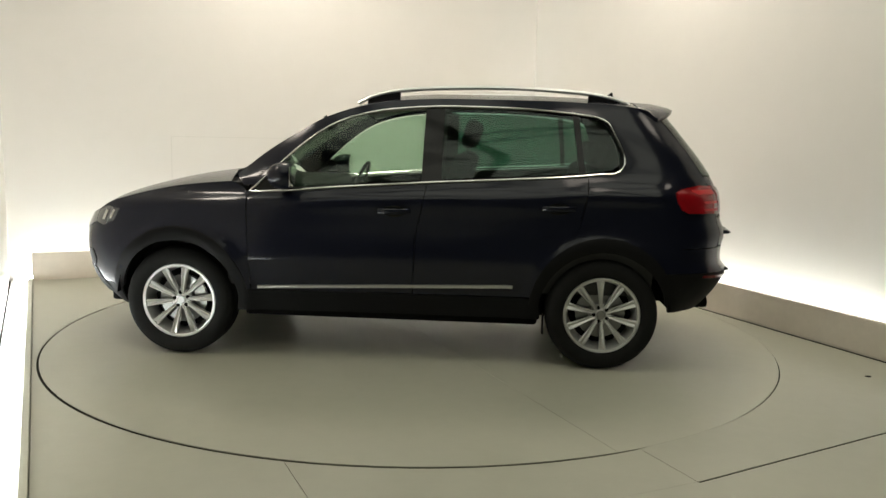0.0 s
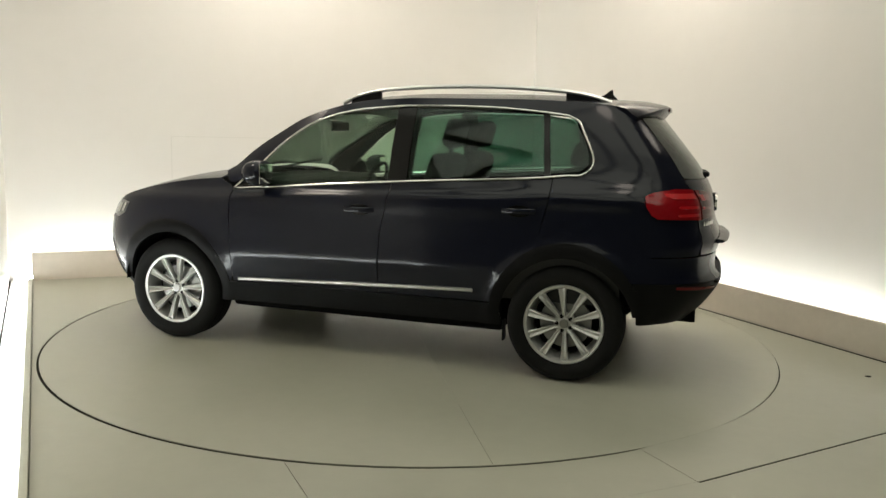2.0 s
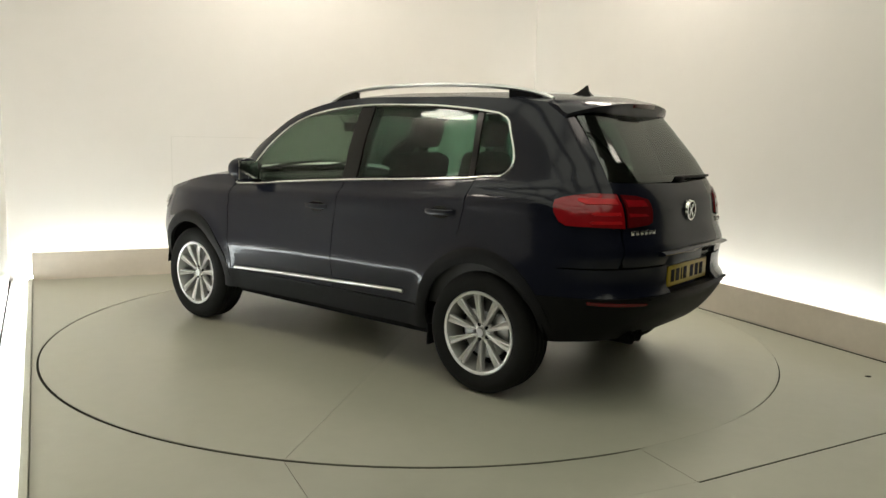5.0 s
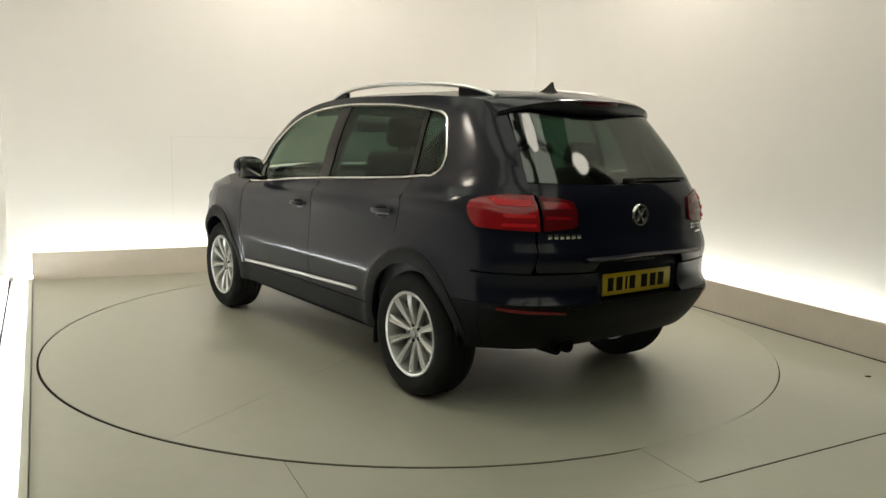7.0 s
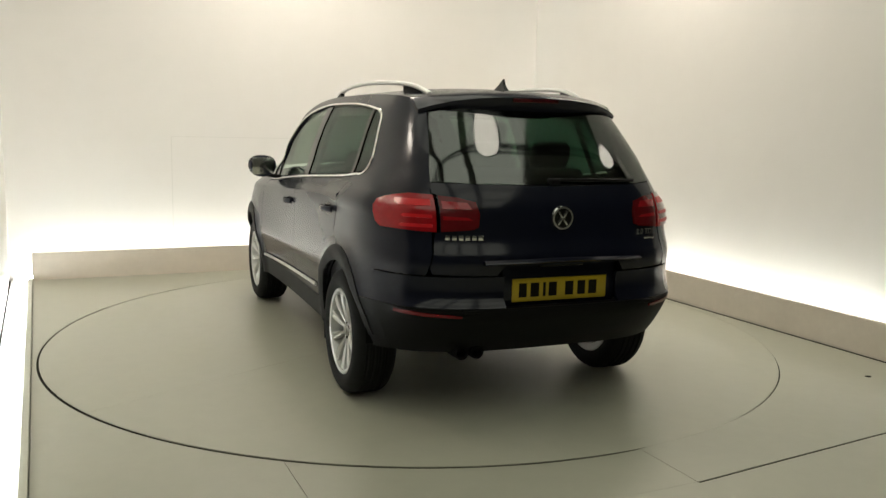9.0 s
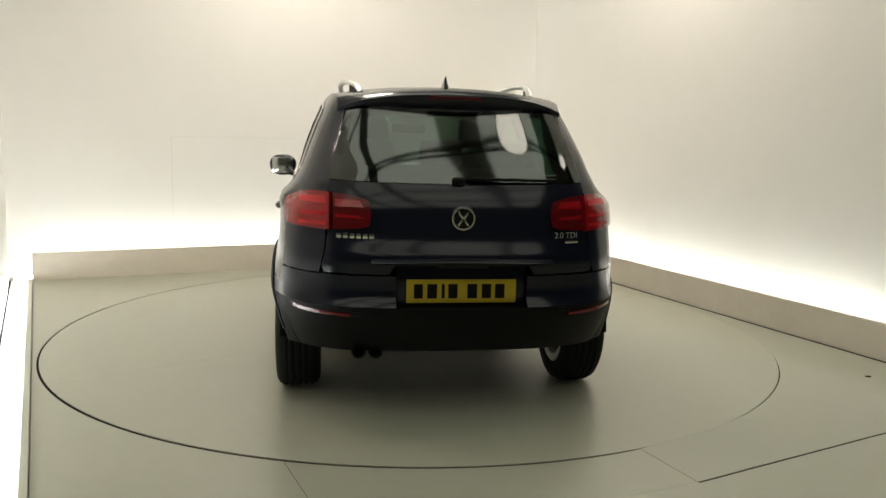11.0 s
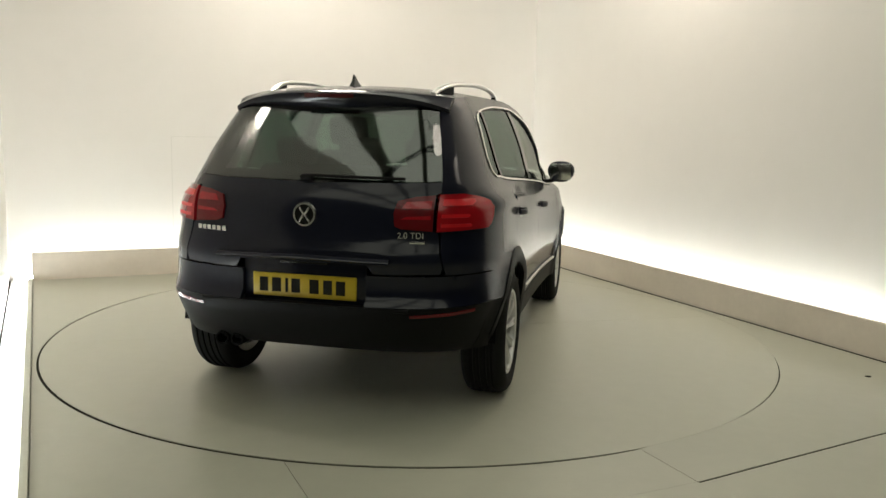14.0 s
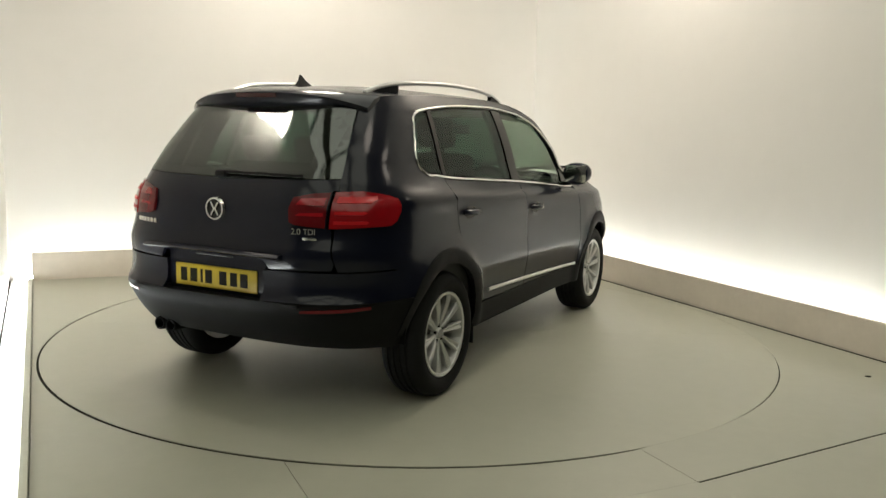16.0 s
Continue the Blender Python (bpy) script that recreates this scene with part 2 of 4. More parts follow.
def arc(r, a0, a1, n=60):
    return [(r * math.cos(radians(a0 + (a1 - a0) * k / n)), r * math.sin(radians(a0 + (a1 - a0) * k / n))) for k in range(n + 1)]


# width of the gap round the turntable; the panels lie slightly off its middle
GAP = curve((-180, 0.013), (-150, 0.022), (-105, 0.018), (-89, 0.012), (-86.5, 0.0006), (-75, 0.0006), (-70, 0.004), (-50, 0.008), (-32, 0.002), (0, 0.003), (60, 0.004), (110, 0.008), (150, 0.012), (180, 0.013))
DISC_R = RAD - 0.004


def rim(a0, a1, n=120):
    """The hole's edge in the floor panels."""
    out = []
    for k in range(n + 1):
        a = a0 + (a1 - a0) * k / n
        r = DISC_R + GAP((a + 180) % 360 - 180)
        out.append((HUB_U + r * math.cos(radians(a)), HUB_V + r * math.sin(radians(a))))
    return out


def at_u(u, back=False):
    a = math.degrees(math.acos((u - HUB_U) / (RAD + 0.008)))
    return a if back else -a


def build_studio():
    g = 0.0013
    j1, j2 = -1.44, 0.09
    floor = setting("floor", prism([(-9, -13), (9, -13), (9, -2.812), (RIGHT + 0.001, -2.812), (RIGHT + 0.001, FRONT_END - 0.012), (j2, FRONT - 0.012), (j2, FRONT - 0.0006), (-9, FRONT - 0.0006)], -0.12, 0.0), M_FLOOR, "smooth grey-green painted floor before the turntable")
    setting("ground", box(-9, 9, -13, 4, -0.3, -0.125), M_PIT, "dark pit below the turntable floor")
    pieces = [
        [(j2 + g, FRONT), (RIGHT, FRONT_END), (RIGHT, BACK), (j2 + g, BACK)] + rim(at_u(j2 + g, True), at_u(j2 + g)),
        [(j1 + g, FRONT), (j2 - g, FRONT)] + rim(at_u(j2 - g), at_u(j1 + g), 40),
        [(j2 - g, BACK), (LEFT - BACK * math.tan(SLANT), BACK), (LEFT - FRONT * math.tan(SLANT), FRONT), (j1 - g, FRONT)] + rim(at_u(j1 - g), at_u(j2 - g, True) - 360),
    ]
    for p in pieces:
        part("floor_panel", prism(p, -0.12, 0.0), M_FLOOR, floor, smooth=False)
    # dark ring just under the floor stands for the shade in the gap
    bm = lathe([(RAD - 0.012, -0.004), (RAD + 0.020, -0.004), (RAD + 0.020, -0.03), (RAD - 0.012, -0.03)], 160, closed=True)
    bmesh.ops.transform(bm, matrix=Matrix.Translation((HUB_U, HUB_V, 0)) @ Matrix.Rotation(radians(90), 4, "X"), verts=bm.verts)
    setting("gap_shade", bm, M_PIT, "dark ring standing for the shade in the gap round the turntable")
    bm = prism([(j2, FRONT - 0.02), (RIGHT, FRONT_END - 0.02), (RIGHT, FRONT_END + 0.01), (j2, FRONT + 0.01)], -0.03, -0.003)
    for j in (j1, j2):
        add_box(bm, j - 0.01, j + 0.01, FRONT + 0.012, -math.sqrt(RAD ** 2 - j * j) - 0.03, -0.03, -0.0035)
    setting("joint", bm, M_PIT, "dark joint between the floor panels")
    # low boards in front of the light troughs
    bm = box(LEFT - BACK * math.tan(SLANT) - 0.004, RIGHT + 0.03, BACK, BACK + 0.03, -0.05, 0.25, 0.004)
    setting("kerb_back", bm, M_KERB, "low cream board hiding a light strip behind it")
    bm = box(RIGHT, RIGHT + 0.03, -2.3, BACK - 0.002, -0.05, 0.25, 0.004)
    setting("kerb_side", bm, M_KERB, "low cream board hiding a light strip behind it")
    setting("trim", box(-0.040, -0.004, FRONT, BACK - 0.01, -0.05, 0.022, 0.004), M_FLOOR, "grey-green edge strip along the floor", frame_of=SIDE)
    setting("seam_side", box(RIGHT - 0.014, RIGHT - 0.0005, -2.3, BACK - 0.01, -0.02, 0.004), M_PIT, "dark joint at the foot of the board")
    # troughs
    WL, WR, WB = -2.72, 2.75, 3.0
    setting("trough_back", box(WL, WR, BACK + 0.032, WB, -0.1, 0.0), M_TROUGH, "white trough with a light strip below the wall")
    setting("trough_side", box(RIGHT + 0.032, WR, -2.25, BACK + 0.03, -0.1, 0.0), M_TROUGH, "white trough with a light strip below the wall")
    setting("trough_left", box(-0.178, -0.042, -2.15, BACK + 0.03, -0.1, 0.002), M_TROUGH, "white trough with a light strip below the wall", frame_of=SIDE)
    setting("seam_left", box(-0.192, -0.179, -2.15, BACK + 0.03, -0.02, 0.004), M_PIT, "dark joint at the foot of the wall", frame_of=SIDE)
    # walls
    setting("wall_back", box(WL - 0.25, WR + 0.1, WB, WB + 0.1, -0.1, 4.4), M_WALL, "smooth white studio wall lit from its foot")
    setting("wall_right", box(WR, WR + 0.1, -2.25, WB - 0.002, -0.1, 4.4), M_WALL, "smooth white studio wall lit from its foot")
    setting("wall_left", box(-0.293, -0.193, -2.15, WB + 0.02, 0.0, 4.4), M_WALL, "smooth white studio wall lit from its foot", frame_of=SIDE)
    # a flush access panel in the back wall
    bm = box(-1.314, -1.307, WB - 0.002, WB + 0.01, 0.30, 1.31)
    add_box(bm, -1.307, -0.1, WB - 0.002, WB + 0.01, 1.305, 1.31)
    setting("wall_panel_joint", bm, M_LINE, "thin joint of a flush panel in the white wall")
    # light strips
    for b, m in ((box(WL + 0.1, WR - 0.05, BACK + 0.06, BACK + 0.10, -0.002, 0.03, 0.004), TURN), (box(RIGHT + 0.06, RIGHT + 0.10, -2.2, BACK - 0.05, -0.002, 0.03, 0.004), TURN),
                 (box(-0.145, -0.095, -2.1, BACK - 0.40, 0.0, 0.03, 0.004), SIDE)):
        ob = obj("light_strip", b, M_LED, None, "long white light strip in the trough below the wall", False)
        ob.matrix_world = m
        tagged(ob, category="light strip", group="light strips along the walls")
    # the hall round the studio
    setting("wall_hall_left", box(-9.1, -9, -13, 4, -0.1, 6.2), M_HALL, "grey wall of the dim hall")
    setting("wall_hall_right", box(9, 9.1, -13, 4, -0.1, 6.2), M_HALL, "grey wall of the dim hall")
    setting("wall_hall_rear", box(-9, 9, -13.1, -13, -0.1, 6.2), M_HALL, "grey wall of the dim hall")
    setting("wall_hall_far", box(-9, 9, 4, 4.1, -0.1, 6.2), M_HALL, "grey wall of the dim hall")
    setting("floor_hall_side", box(RIGHT + 0.002, 9, FRONT - 0.002, 4, -0.12, -0.101), M_HALLFLOOR, "concrete floor of the hall beside the studio")
    setting("floor_hall_left", box(-9, -3.1, FRONT - 0.002, 4, -0.12, -0.002), M_HALLFLOOR, "concrete floor of the hall beside the studio")
    setting("ceiling", box(-9, 9, -13, 4.1, 6.2, 6.3), M_ROOF, "sheet metal roof of the hall")
    for u in (-6.5, -3.9, -1.3, 1.3):
        ob = setting("roof_light", box(u - 1.05, u + 1.05, -12, 3.5, 6.15, 6.19), M_SKY, "long translucent roof light")
        ob["category"] = "roof light"
    for v in (-10.5, -8.0, -5.5, -3.0, -0.5, 2.0):
        bm = box(-9, 9, v - 0.04, v + 0.04, 6.05, 6.14)
        add_box(bm, -9, 9, v - 0.03, v + 0.03, 5.50, 5.56)
        for k in range(-7, 8):
            a = math.atan2(0.5, 1.2) * (1 if k % 2 else -1)
            add_box(bm, -0.65, 0.65, -0.02, 0.02, -0.02, 0.02, m=Matrix.Translation((k * 0.6 * 2, v, 5.80)) @ Matrix.Rotation(-a, 4, "Y"))
        ob = setting("roof_truss", bm, M_STEEL, "dark steel roof truss of the hall")
        ob["category"] = "truss"


# the rear screen mirrors the first three; the last two are unseen, added for the walls
LAMPS = [(1.2, -1.95, 3.5, 0), (3.0, -1.25, 3.5, 0), (-2.3, -1.1, 3.5, 2), (-0.9, 1.6, 4.0, 1), (2.0, 1.1, 4.0, 1)]


def build_lamps():
    for x, y, z, back in LAMPS:
        e = tagged(empty("hanging_lamp"), "round hanging floodlight with a white glowing face", "lamp", "lamps over the turntable")
        e.location = (x, y, z)
        k = 1.0 if back == 1 else 0.76
        q = Matrix.Rotation(radians(90), 4, "X")
        bm = lathe([(0.0, 0.34), (0.07, 0.34), (0.10, 0.26), (0.16, 0.20), (0.36, 0.02), (0.38, 0.0), (0.365, 0.0), (0.34, 0.03), (0.0, 0.10)], 32)
        bmesh.ops.transform(bm, matrix=q, verts=bm.verts)
        bmesh.ops.scale(bm, vec=(k, k, 1), verts=bm.verts)
        part("reflector", bm, M_STEEL, e)
        bm = lathe([(0.0, 0.02), (0.352, 0.02), (0.352, 0.012), (0.0, 0.004)], 32)
        bmesh.ops.transform(bm, matrix=q, verts=bm.verts)
        bmesh.ops.scale(bm, vec=(k, k, 1), verts=bm.verts)
        part("diffuser", bm, (M_LAMP, M_BACKLAMP, M_STRONGLAMP)[back], e, "bright white diffuser")
        part("rod", box(-0.012, 0.012, -0.012, 0.012, 0.33, 6.18 - z), M_STEEL, e)


def build_marks():
    # a thin flat dark spot lying on the floor
    bm = prism([(0.018 * math.cos(a) * (1 + 0.25 * math.sin(3 * a)), 0.014 * math.sin(a)) for a in np.linspace(0, math.tau, 18, endpoint=False)], 0.0, 0.003)
    ob = obj("floor_spot", bm, M_PIT, None, "small dark spot on the grey-green floor", False)
    ob.location = (2.771, -1.060, 0.0)
    tagged(ob, category="floor cover")


def build_turntable():
    table = tagged(empty("turntable"), "round grey-green turntable set flush in the floor", "turntable")
    a = 118.0 + START
    for k in (0, 180):
        d = 0.0010 / RAD * 57.3
        part("half_disc", prism(arc(DISC_R, a + k + d, a + k + 180 - d, 120), -0.10, 0.0), M_DISC, table, smooth=False)
    return table


# ================= the car's surface =================
WB2 = 1.302                                    # half the wheelbase
HUB = 0.338
WIDTH = curve((0.22, 0.80), (0.30, 0.848), (0.40, 0.861), (0.47, 0.8715), (0.56, 0.8858), (0.620, 0.8955), (0.628, 0.8962), (0.640, 0.8960), (0.74, 0.889), (0.80, 0.887), (0.90, 0.888),
              (1.00, 0.894), (1.045, 0.890), (1.062, 0.876), (1.082, 0.856), (1.11, 0.847), (1.20, 0.814), (1.35, 0.762), (1.50, 0.700), (1.57, 0.662), (1.63, 0.62), (1.75, 0.55))
NOSE = curve((0.22, 1.80), (0.30, 1.93), (0.38, 2.03), (0.50, 2.09), (0.64, 2.11), (0.75, 2.10), (0.86, 2.05), (0.95, 2.01), (1.02, 1.97), (1.08, 1.82), (1.11, 1.48), (1.143, 1.25), (1.274, 1.04), (1.387, 0.85),
             (1.491, 0.66), (1.555, 0.49), (1.62, 0.28))
TAIL = curve((0.30, -1.90), (0.36, -1.99), (0.44, -2.07), (0.52, -2.125), (0.575, -2.152), (0.603, -2.150), (0.640, -2.118), (0.69, -2.112), (0.74, -2.116), (0.80, -2.130), (0.835, -2.132), (0.88, -2.108), (0.95, -2.088), (1.05, -2.075), (1.13, -2.045), (1.22, -1.985),
             (1.44, -1.81), (1.55, -1.72), (1.65, -1.65))
FMID = curve((1.07, 0.85), (1.16, 0.25))       # where the front rounding of the plan begins
RMID = curve((1.0, -1.26), (1.25, -1.10), (1.5, -0.95))
POWER = curve((1.05, 3.4), (1.30, 4.2))       # how square the rear corners are
TAPER = curve((0.74, 0.0), (0.95, 0.022), (1.22, 0.060))       # the cabin narrows towards the rear


def ramp(v):
    v = min(1.0, max(0.0, v))
    return v * v * (3 - 2 * v)


SPREAD = curve((0.70, 0.050), (0.84, 0.042), (0.94, 0.012), (1.04, -0.030), (1.10, -0.020), (1.20, 0.004))   # the front wings


def width(x, z):
    """The side's section; its shoulder climbs towards the rear."""
    k = ramp((z - 0.88) / 0.1) * (1 - ramp((z - 1.18) / 0.15))
    return WIDTH(z + 0.0366 * (max(x, -1.3) + 0.8) * k)


def side_y(x, z):
    """Half the body's width at x, z."""
    w = width(x, z)
    if x > 0:
        c, n = FMID(z), 3.4
        t = (x - c) / (NOSE(z) - c)
    else:
        c, n = RMID(z), POWER(z)
        t = (c - x) / (c - TAIL(z))
        w *= 1 - TAPER(z) * ramp((-x - 0.2) / 1.2)
    if t > 0:
        w *= max(1e-4, 1 - min(t, 0.9999) ** n) ** (1 / n)
    w *= 1 + SPREAD(z) * min(1.0, max(0.0, (x + 0.2) / 1.2)) ** 2
    if x < -0.6 and z > 0.9:                    # the shoulder swells over the rear wheel
        w += 0.028 * math.exp(-((z - 1.085) / 0.045) ** 2) * ramp((-x - 0.75) / 0.55) * (1 - ramp((-x - 1.62) / 0.16))
    for s in (1, -1):                           # flared wheel arches
        r = math.hypot(x - s * WB2, z - HUB)
        if z < 1.0:
            w += 0.020 * math.exp(-((r - 0.430) / 0.05) ** 2)
    return w


def rear_x(y, z):
    w, c, n = width(-2.0, z) * (1 - TAPER(z)), RMID(z), POWER(z)
    return c - (c - TAIL(z)) * max(1e-4, 1 - min(abs(y) / w, 0.9999) ** n) ** (1 / n)


def nose_x(y, z):
    w, c = width(1.9, z), FMID(z)
    return c + (NOSE(z) - c) * max(1e-4, 1 - min(abs(y) / w / (1 + SPREAD(z)), 0.9999) ** 3.4) ** (1 / 3.4)


# line between the sides and the top: bonnet edge, windscreen pillar, roof edge
EDGE = curve((-1.66, 1.560), (-1.50, 1.585), (-1.35, 1.600), (-0.9, 1.617), (-0.35, 1.617), (-0.05, 1.603), (0.12, 1.580), (0.25, 1.547), (0.425, 1.485), (0.60, 1.385), (0.79, 1.265), (0.97, 1.125))
BONNET = curve((0.98, 1.085), (1.10, 1.075), (1.278, 1.055), (1.465, 1.02), (1.654, 0.972), (1.80, 0.925), (1.90, 0.87), (1.96, 0.83))


def top_z(x, y):
    ye = side_y(x, EDGE(x))
    return EDGE(x) + (0.050 - 0.018 * min(1.0, max(0.0, x / 0.4))) * (1 - min(1.0, abs(y) / ye) ** 2.2)


def bonnet_z(x, y):
    ye = side_y(x, BONNET(x))
    return BONNET(x) + 0.055 * (1 - min(1.0, abs(y) / ye) ** 2.6)


def S(sg, off=0.0):
    return lambda x, z: Vector((x, sg * (side_y(x, z) + off), z))


def S2(sg, d):
    return lambda x, z: Vector((x - d, sg * (side_y(x, z) + d), z))


def R2(sg, d):
    return lambda y, z: Vector((rear_x(y, z) - d, y + sg * d, z))


def Rr(off=0.0):
    return lambda y, z: Vector((rear_x(y, z) - off, y, z))


def top(off=0.0):
    return lambda x, y: Vector((x, y, top_z(x, y) + off))


# side window outline (x, z) along the chrome
GLASS_TOP = curve((0.855, 1.030), (0.70, 1.182), (0.515, 1.345), (0.335, 1.458), (0.156, 1.516), (-0.02, 1.545), (-0.37, 1.566), (-0.72, 1.563), (-1.06, 1.541), (-1.27, 1.516))
GLASS_LOW = curve((0.855, 1.030), (0.62, 1.046), (0.328, 1.072), (-0.24, 1.115), (-0.73, 1.145), (-1.08, 1.167), (-1.30, 1.19))
ARCH = 0.398
RAIL_Y = curve((-1.46, 0.452), (-1.0, 0.515), (-0.4, 0.540), (0.27, 0.500))


def arch_pts(cx, a0, a1, r=ARCH, n=18):
    return [(cx + r * math.cos(radians(a0 + (a1 - a0) * k / n)), HUB + r * math.sin(radians(a0 + (a1 - a0) * k / n))) for k in range(n + 1)]


def lin(f, x0, x1, n=14):
    return [(x0 + (x1 - x0) * k / n, f(x0 + (x1 - x0) * k / n)) for k in range(n + 1)]


def window_outline(grow=0.0):
    up = [(x, GLASS_TOP(x) + grow) for x in np.linspace(0.83, -1.24, 34)]
    rear = [(-1.305 - grow, 1.49), (-1.345 - grow, 1.42), (-1.39 - grow, 1.33), (-1.408 - grow, 1.27), (-1.395 - grow, 1.225 - grow), (-1.35, 1.192 - grow)]
    low = [(x, GLASS_LOW(x) - grow) for x in np.linspace(-1.28, 0.83, 30)]
    bend = spline([Vector((*q, 0)) for q in [up[-1]] + rear + [low[0]]], 0.02)
    rear = [(q.x, q.y) for q in bend[1:-1]]
    return up + rear + low + [(0.862 + grow, 1.03)]


def sub_window(x0a, x0b, x1a, x1b, inset=0.012):
    """The window outline cut between two slanting lines (front low/top, rear low/top)."""
    up = [(x, GLASS_TOP(x) - inset) for x in np.linspace(x0b, x1b, 18)]
    low = [(x, GLASS_LOW(x) + inset) for x in np.linspace(x1a, x0a, 18)]
    return up + low


SILL_Z = 0.43


def build_car():
    car = tagged(empty("car"), "dark navy sport utility car with chrome trim", "car")
    G = 0.0028
    for sg, nm in ((1, "left"), (-1, "right")):
        out = (0, sg, 0)
        # front wing
        wing = [(0.872 + G, 1.016), (0.905, 1.050), (0.96, 1.072)] + lin(lambda x: BONNET(x) - 0.004, 0.97, 1.86, 20)
        wing += [(1.885, 0.80), (1.84, 0.77), (1.70, 0.73), (1.66, 0.60)]
        a0 = math.degrees(math.asin((0.60 - HUB) / ARCH))
        wing += arch_pts(WB2, a0, 180 - math.degrees(math.asin((SILL_Z - HUB) / ARCH)))
        wing += [(0.842 + G, SILL_Z), (0.850 + G, 0.60), (0.862 + G, 0.80)]
        part("front_wing", skin([(wing, S(sg), out)], step=0.025), M_PAINT, car)
        # doors below the glass
        d1 = [(0.842 - G, SILL_Z), (0.850 - G, 0.60), (0.862 - G, 0.80), (0.870 - G, 1.012)] + lin(lambda x: GLASS_LOW(x) - 0.016, 0.84, -0.225 + G) + [(-0.20 + G, 0.95), (-0.165 + G, 0.80), (-0.15 + G, SILL_Z)]
        part("front_door", skin([(d1, S(sg), out)], step=0.02), M_PAINT, car)
        rearcut = arch_pts(-WB2, math.degrees(math.asin((SILL_Z - HUB) / ARCH)), 62, ARCH + 0.02, 10)
        d2 = [(-0.15 - G, SILL_Z), (-0.165 - G, 0.80), (-0.20 - G, 0.95)] + lin(lambda x: GLASS_LOW(x) - 0.016, -0.225 - G, -1.19) + [(-1.185, 1.05), (-1.15, 0.90)] + rearcut[::-1]
        part("rear_door", skin([(d2, S(sg), out)], step=0.02), M_PAINT, car)
        # rear quarter with the rear pillar, roof side and windscreen pillar in one pressing
        inner = window_outline(0.010)
        lo = [(x, z) for x, z in inner if x < -1.19 and z < 1.3]
        q = [(-1.19 - 2 * G, GLASS_LOW(-1.19) - 0.014)] + sorted([p for p in lo if p[0] < -1.20], key=lambda p: -p[0])
        up = [(x, GLASS_TOP(x) + 0.010) for x in np.linspace(-1.25, 0.82, 40)]
        edge = [(x, EDGE(x)) for x in np.linspace(0.96, -1.60, 44)]
        join = [(x, z) for x, z in ((-1.312, 1.49), (-1.352, 1.42), (-1.398, 1.33), (-1.418, 1.27))][::-1]
        XC = -1.78
        zt = np.linspace(1.545, 0.755, 22)
        back = [(max(XC, TAIL(z) + 0.16), z) for z in zt]
        quarter = q + join + up + [(0.90, 1.06)] + edge + back + [(-1.665, 0.72), (-1.66, 0.56)] + arch_pts(-WB2, 180 - math.degrees(math.asin((0.56 - HUB) / ARCH)), 62, ARCH, 14)
        quarter += arch_pts(-WB2, 62, 58, ARCH + 0.012, 1) + [(-1.15 - 2 * G, 0.90), (-1.185 - 2 * G, 1.05)]
        # wraps round the corner to the tailgate
        corner = [(sg * side_y(*p), p[1]) for p in back] + [(sg * y, z) for y, z in ((0.665, 0.755), (0.64, 0.86), (0.63, 1.0), (0.625, 1.12), (0.60, 1.25), (0.565, 1.40), (0.53, 1.545))]
        part("quarter_panel", skin([(quarter, S(sg), out), (corner, Rr(), (-1, sg * 0.6, 0))], step=0.035), M_PAINT, car)
        # black lower cladding and arch lips
        sill = [(0.93, 0.298), (-0.93, 0.298), (-0.93, 0.33), (-0.91, SILL_Z - 0.004), (0.91, SILL_Z - 0.004), (0.925, 0.33)]
        part("sill_cladding", skin([(sill, S(sg, 0.004), out)], 0.04), M_BLACK, car)
        for cx, lo_f, lo_r in ((WB2, 10, 175), (-WB2, 5, 170)):
            ring = [(x, z + 0.022 * max(0.0, (z - HUB) / ARCH)) for x, z in arch_pts(cx, lo_f, lo_r, ARCH + 0.050)] + arch_pts(cx, lo_r, lo_f, ARCH - 0.012)
            part("arch_trim", skin([(ring, S(sg, 0.005), out)], 0.03), M_BLACK, car)
        # chrome strip low on the doors
        st = [Vector((x, sg * (side_y(x, z) + 0.010), z)) for x, z in ((0.80 - k * 0.04, 0.447 + 0.0013 * k + (0.0 if k < 39 else -0.003)) for k in range(40))]
        part("side_strip", sweep(st, 0.016, 0.022), M_STRIP, car, "bright chrome side strip")
        # glass
        part("front_window", skin([(sub_window(0.80, 0.80, -0.195, -0.205), S(sg, -0.012), out)], 0.004), M_GLASS, car, "green-tinted window pane")
        part("rear_window", skin([(sub_window(-0.305, -0.31, -1.145, -1.10), S(sg, -0.012), out)], 0.004), M_SIDEGLASS, car, "dark-tinted window pane")
        qg = [(-1.17, GLASS_LOW(-1.17) + 0.012), (-1.13, GLASS_TOP(-1.13) - 0.012), (-1.25, 1.505), (-1.30, 1.47), (-1.34, 1.40), (-1.382, 1.30), (-1.385, 1.245), (-1.34, 1.21), (-1.26, GLASS_LOW(-1.26) + 0.014)]
        part("quarter_window", skin([(qg, S(sg, -0.012), out)], 0.004), M_SIDEGLASS, car, "dark-tinted window pane")
        # black frame between the panes
        for a, b, c2, d in ((-0.190, -0.200, -0.310, -0.315), (-1.14, -1.095, -1.175, -1.135), (0.86, 0.84, 0.795, 0.79)):
            pb = [(a, GLASS_LOW(a) + 0.002), (b, GLASS_TOP(b) - 0.004), (c2 if a > 0.5 else d, GLASS_TOP(d) - 0.004), (c2, GLASS_LOW(c2) + 0.002)]
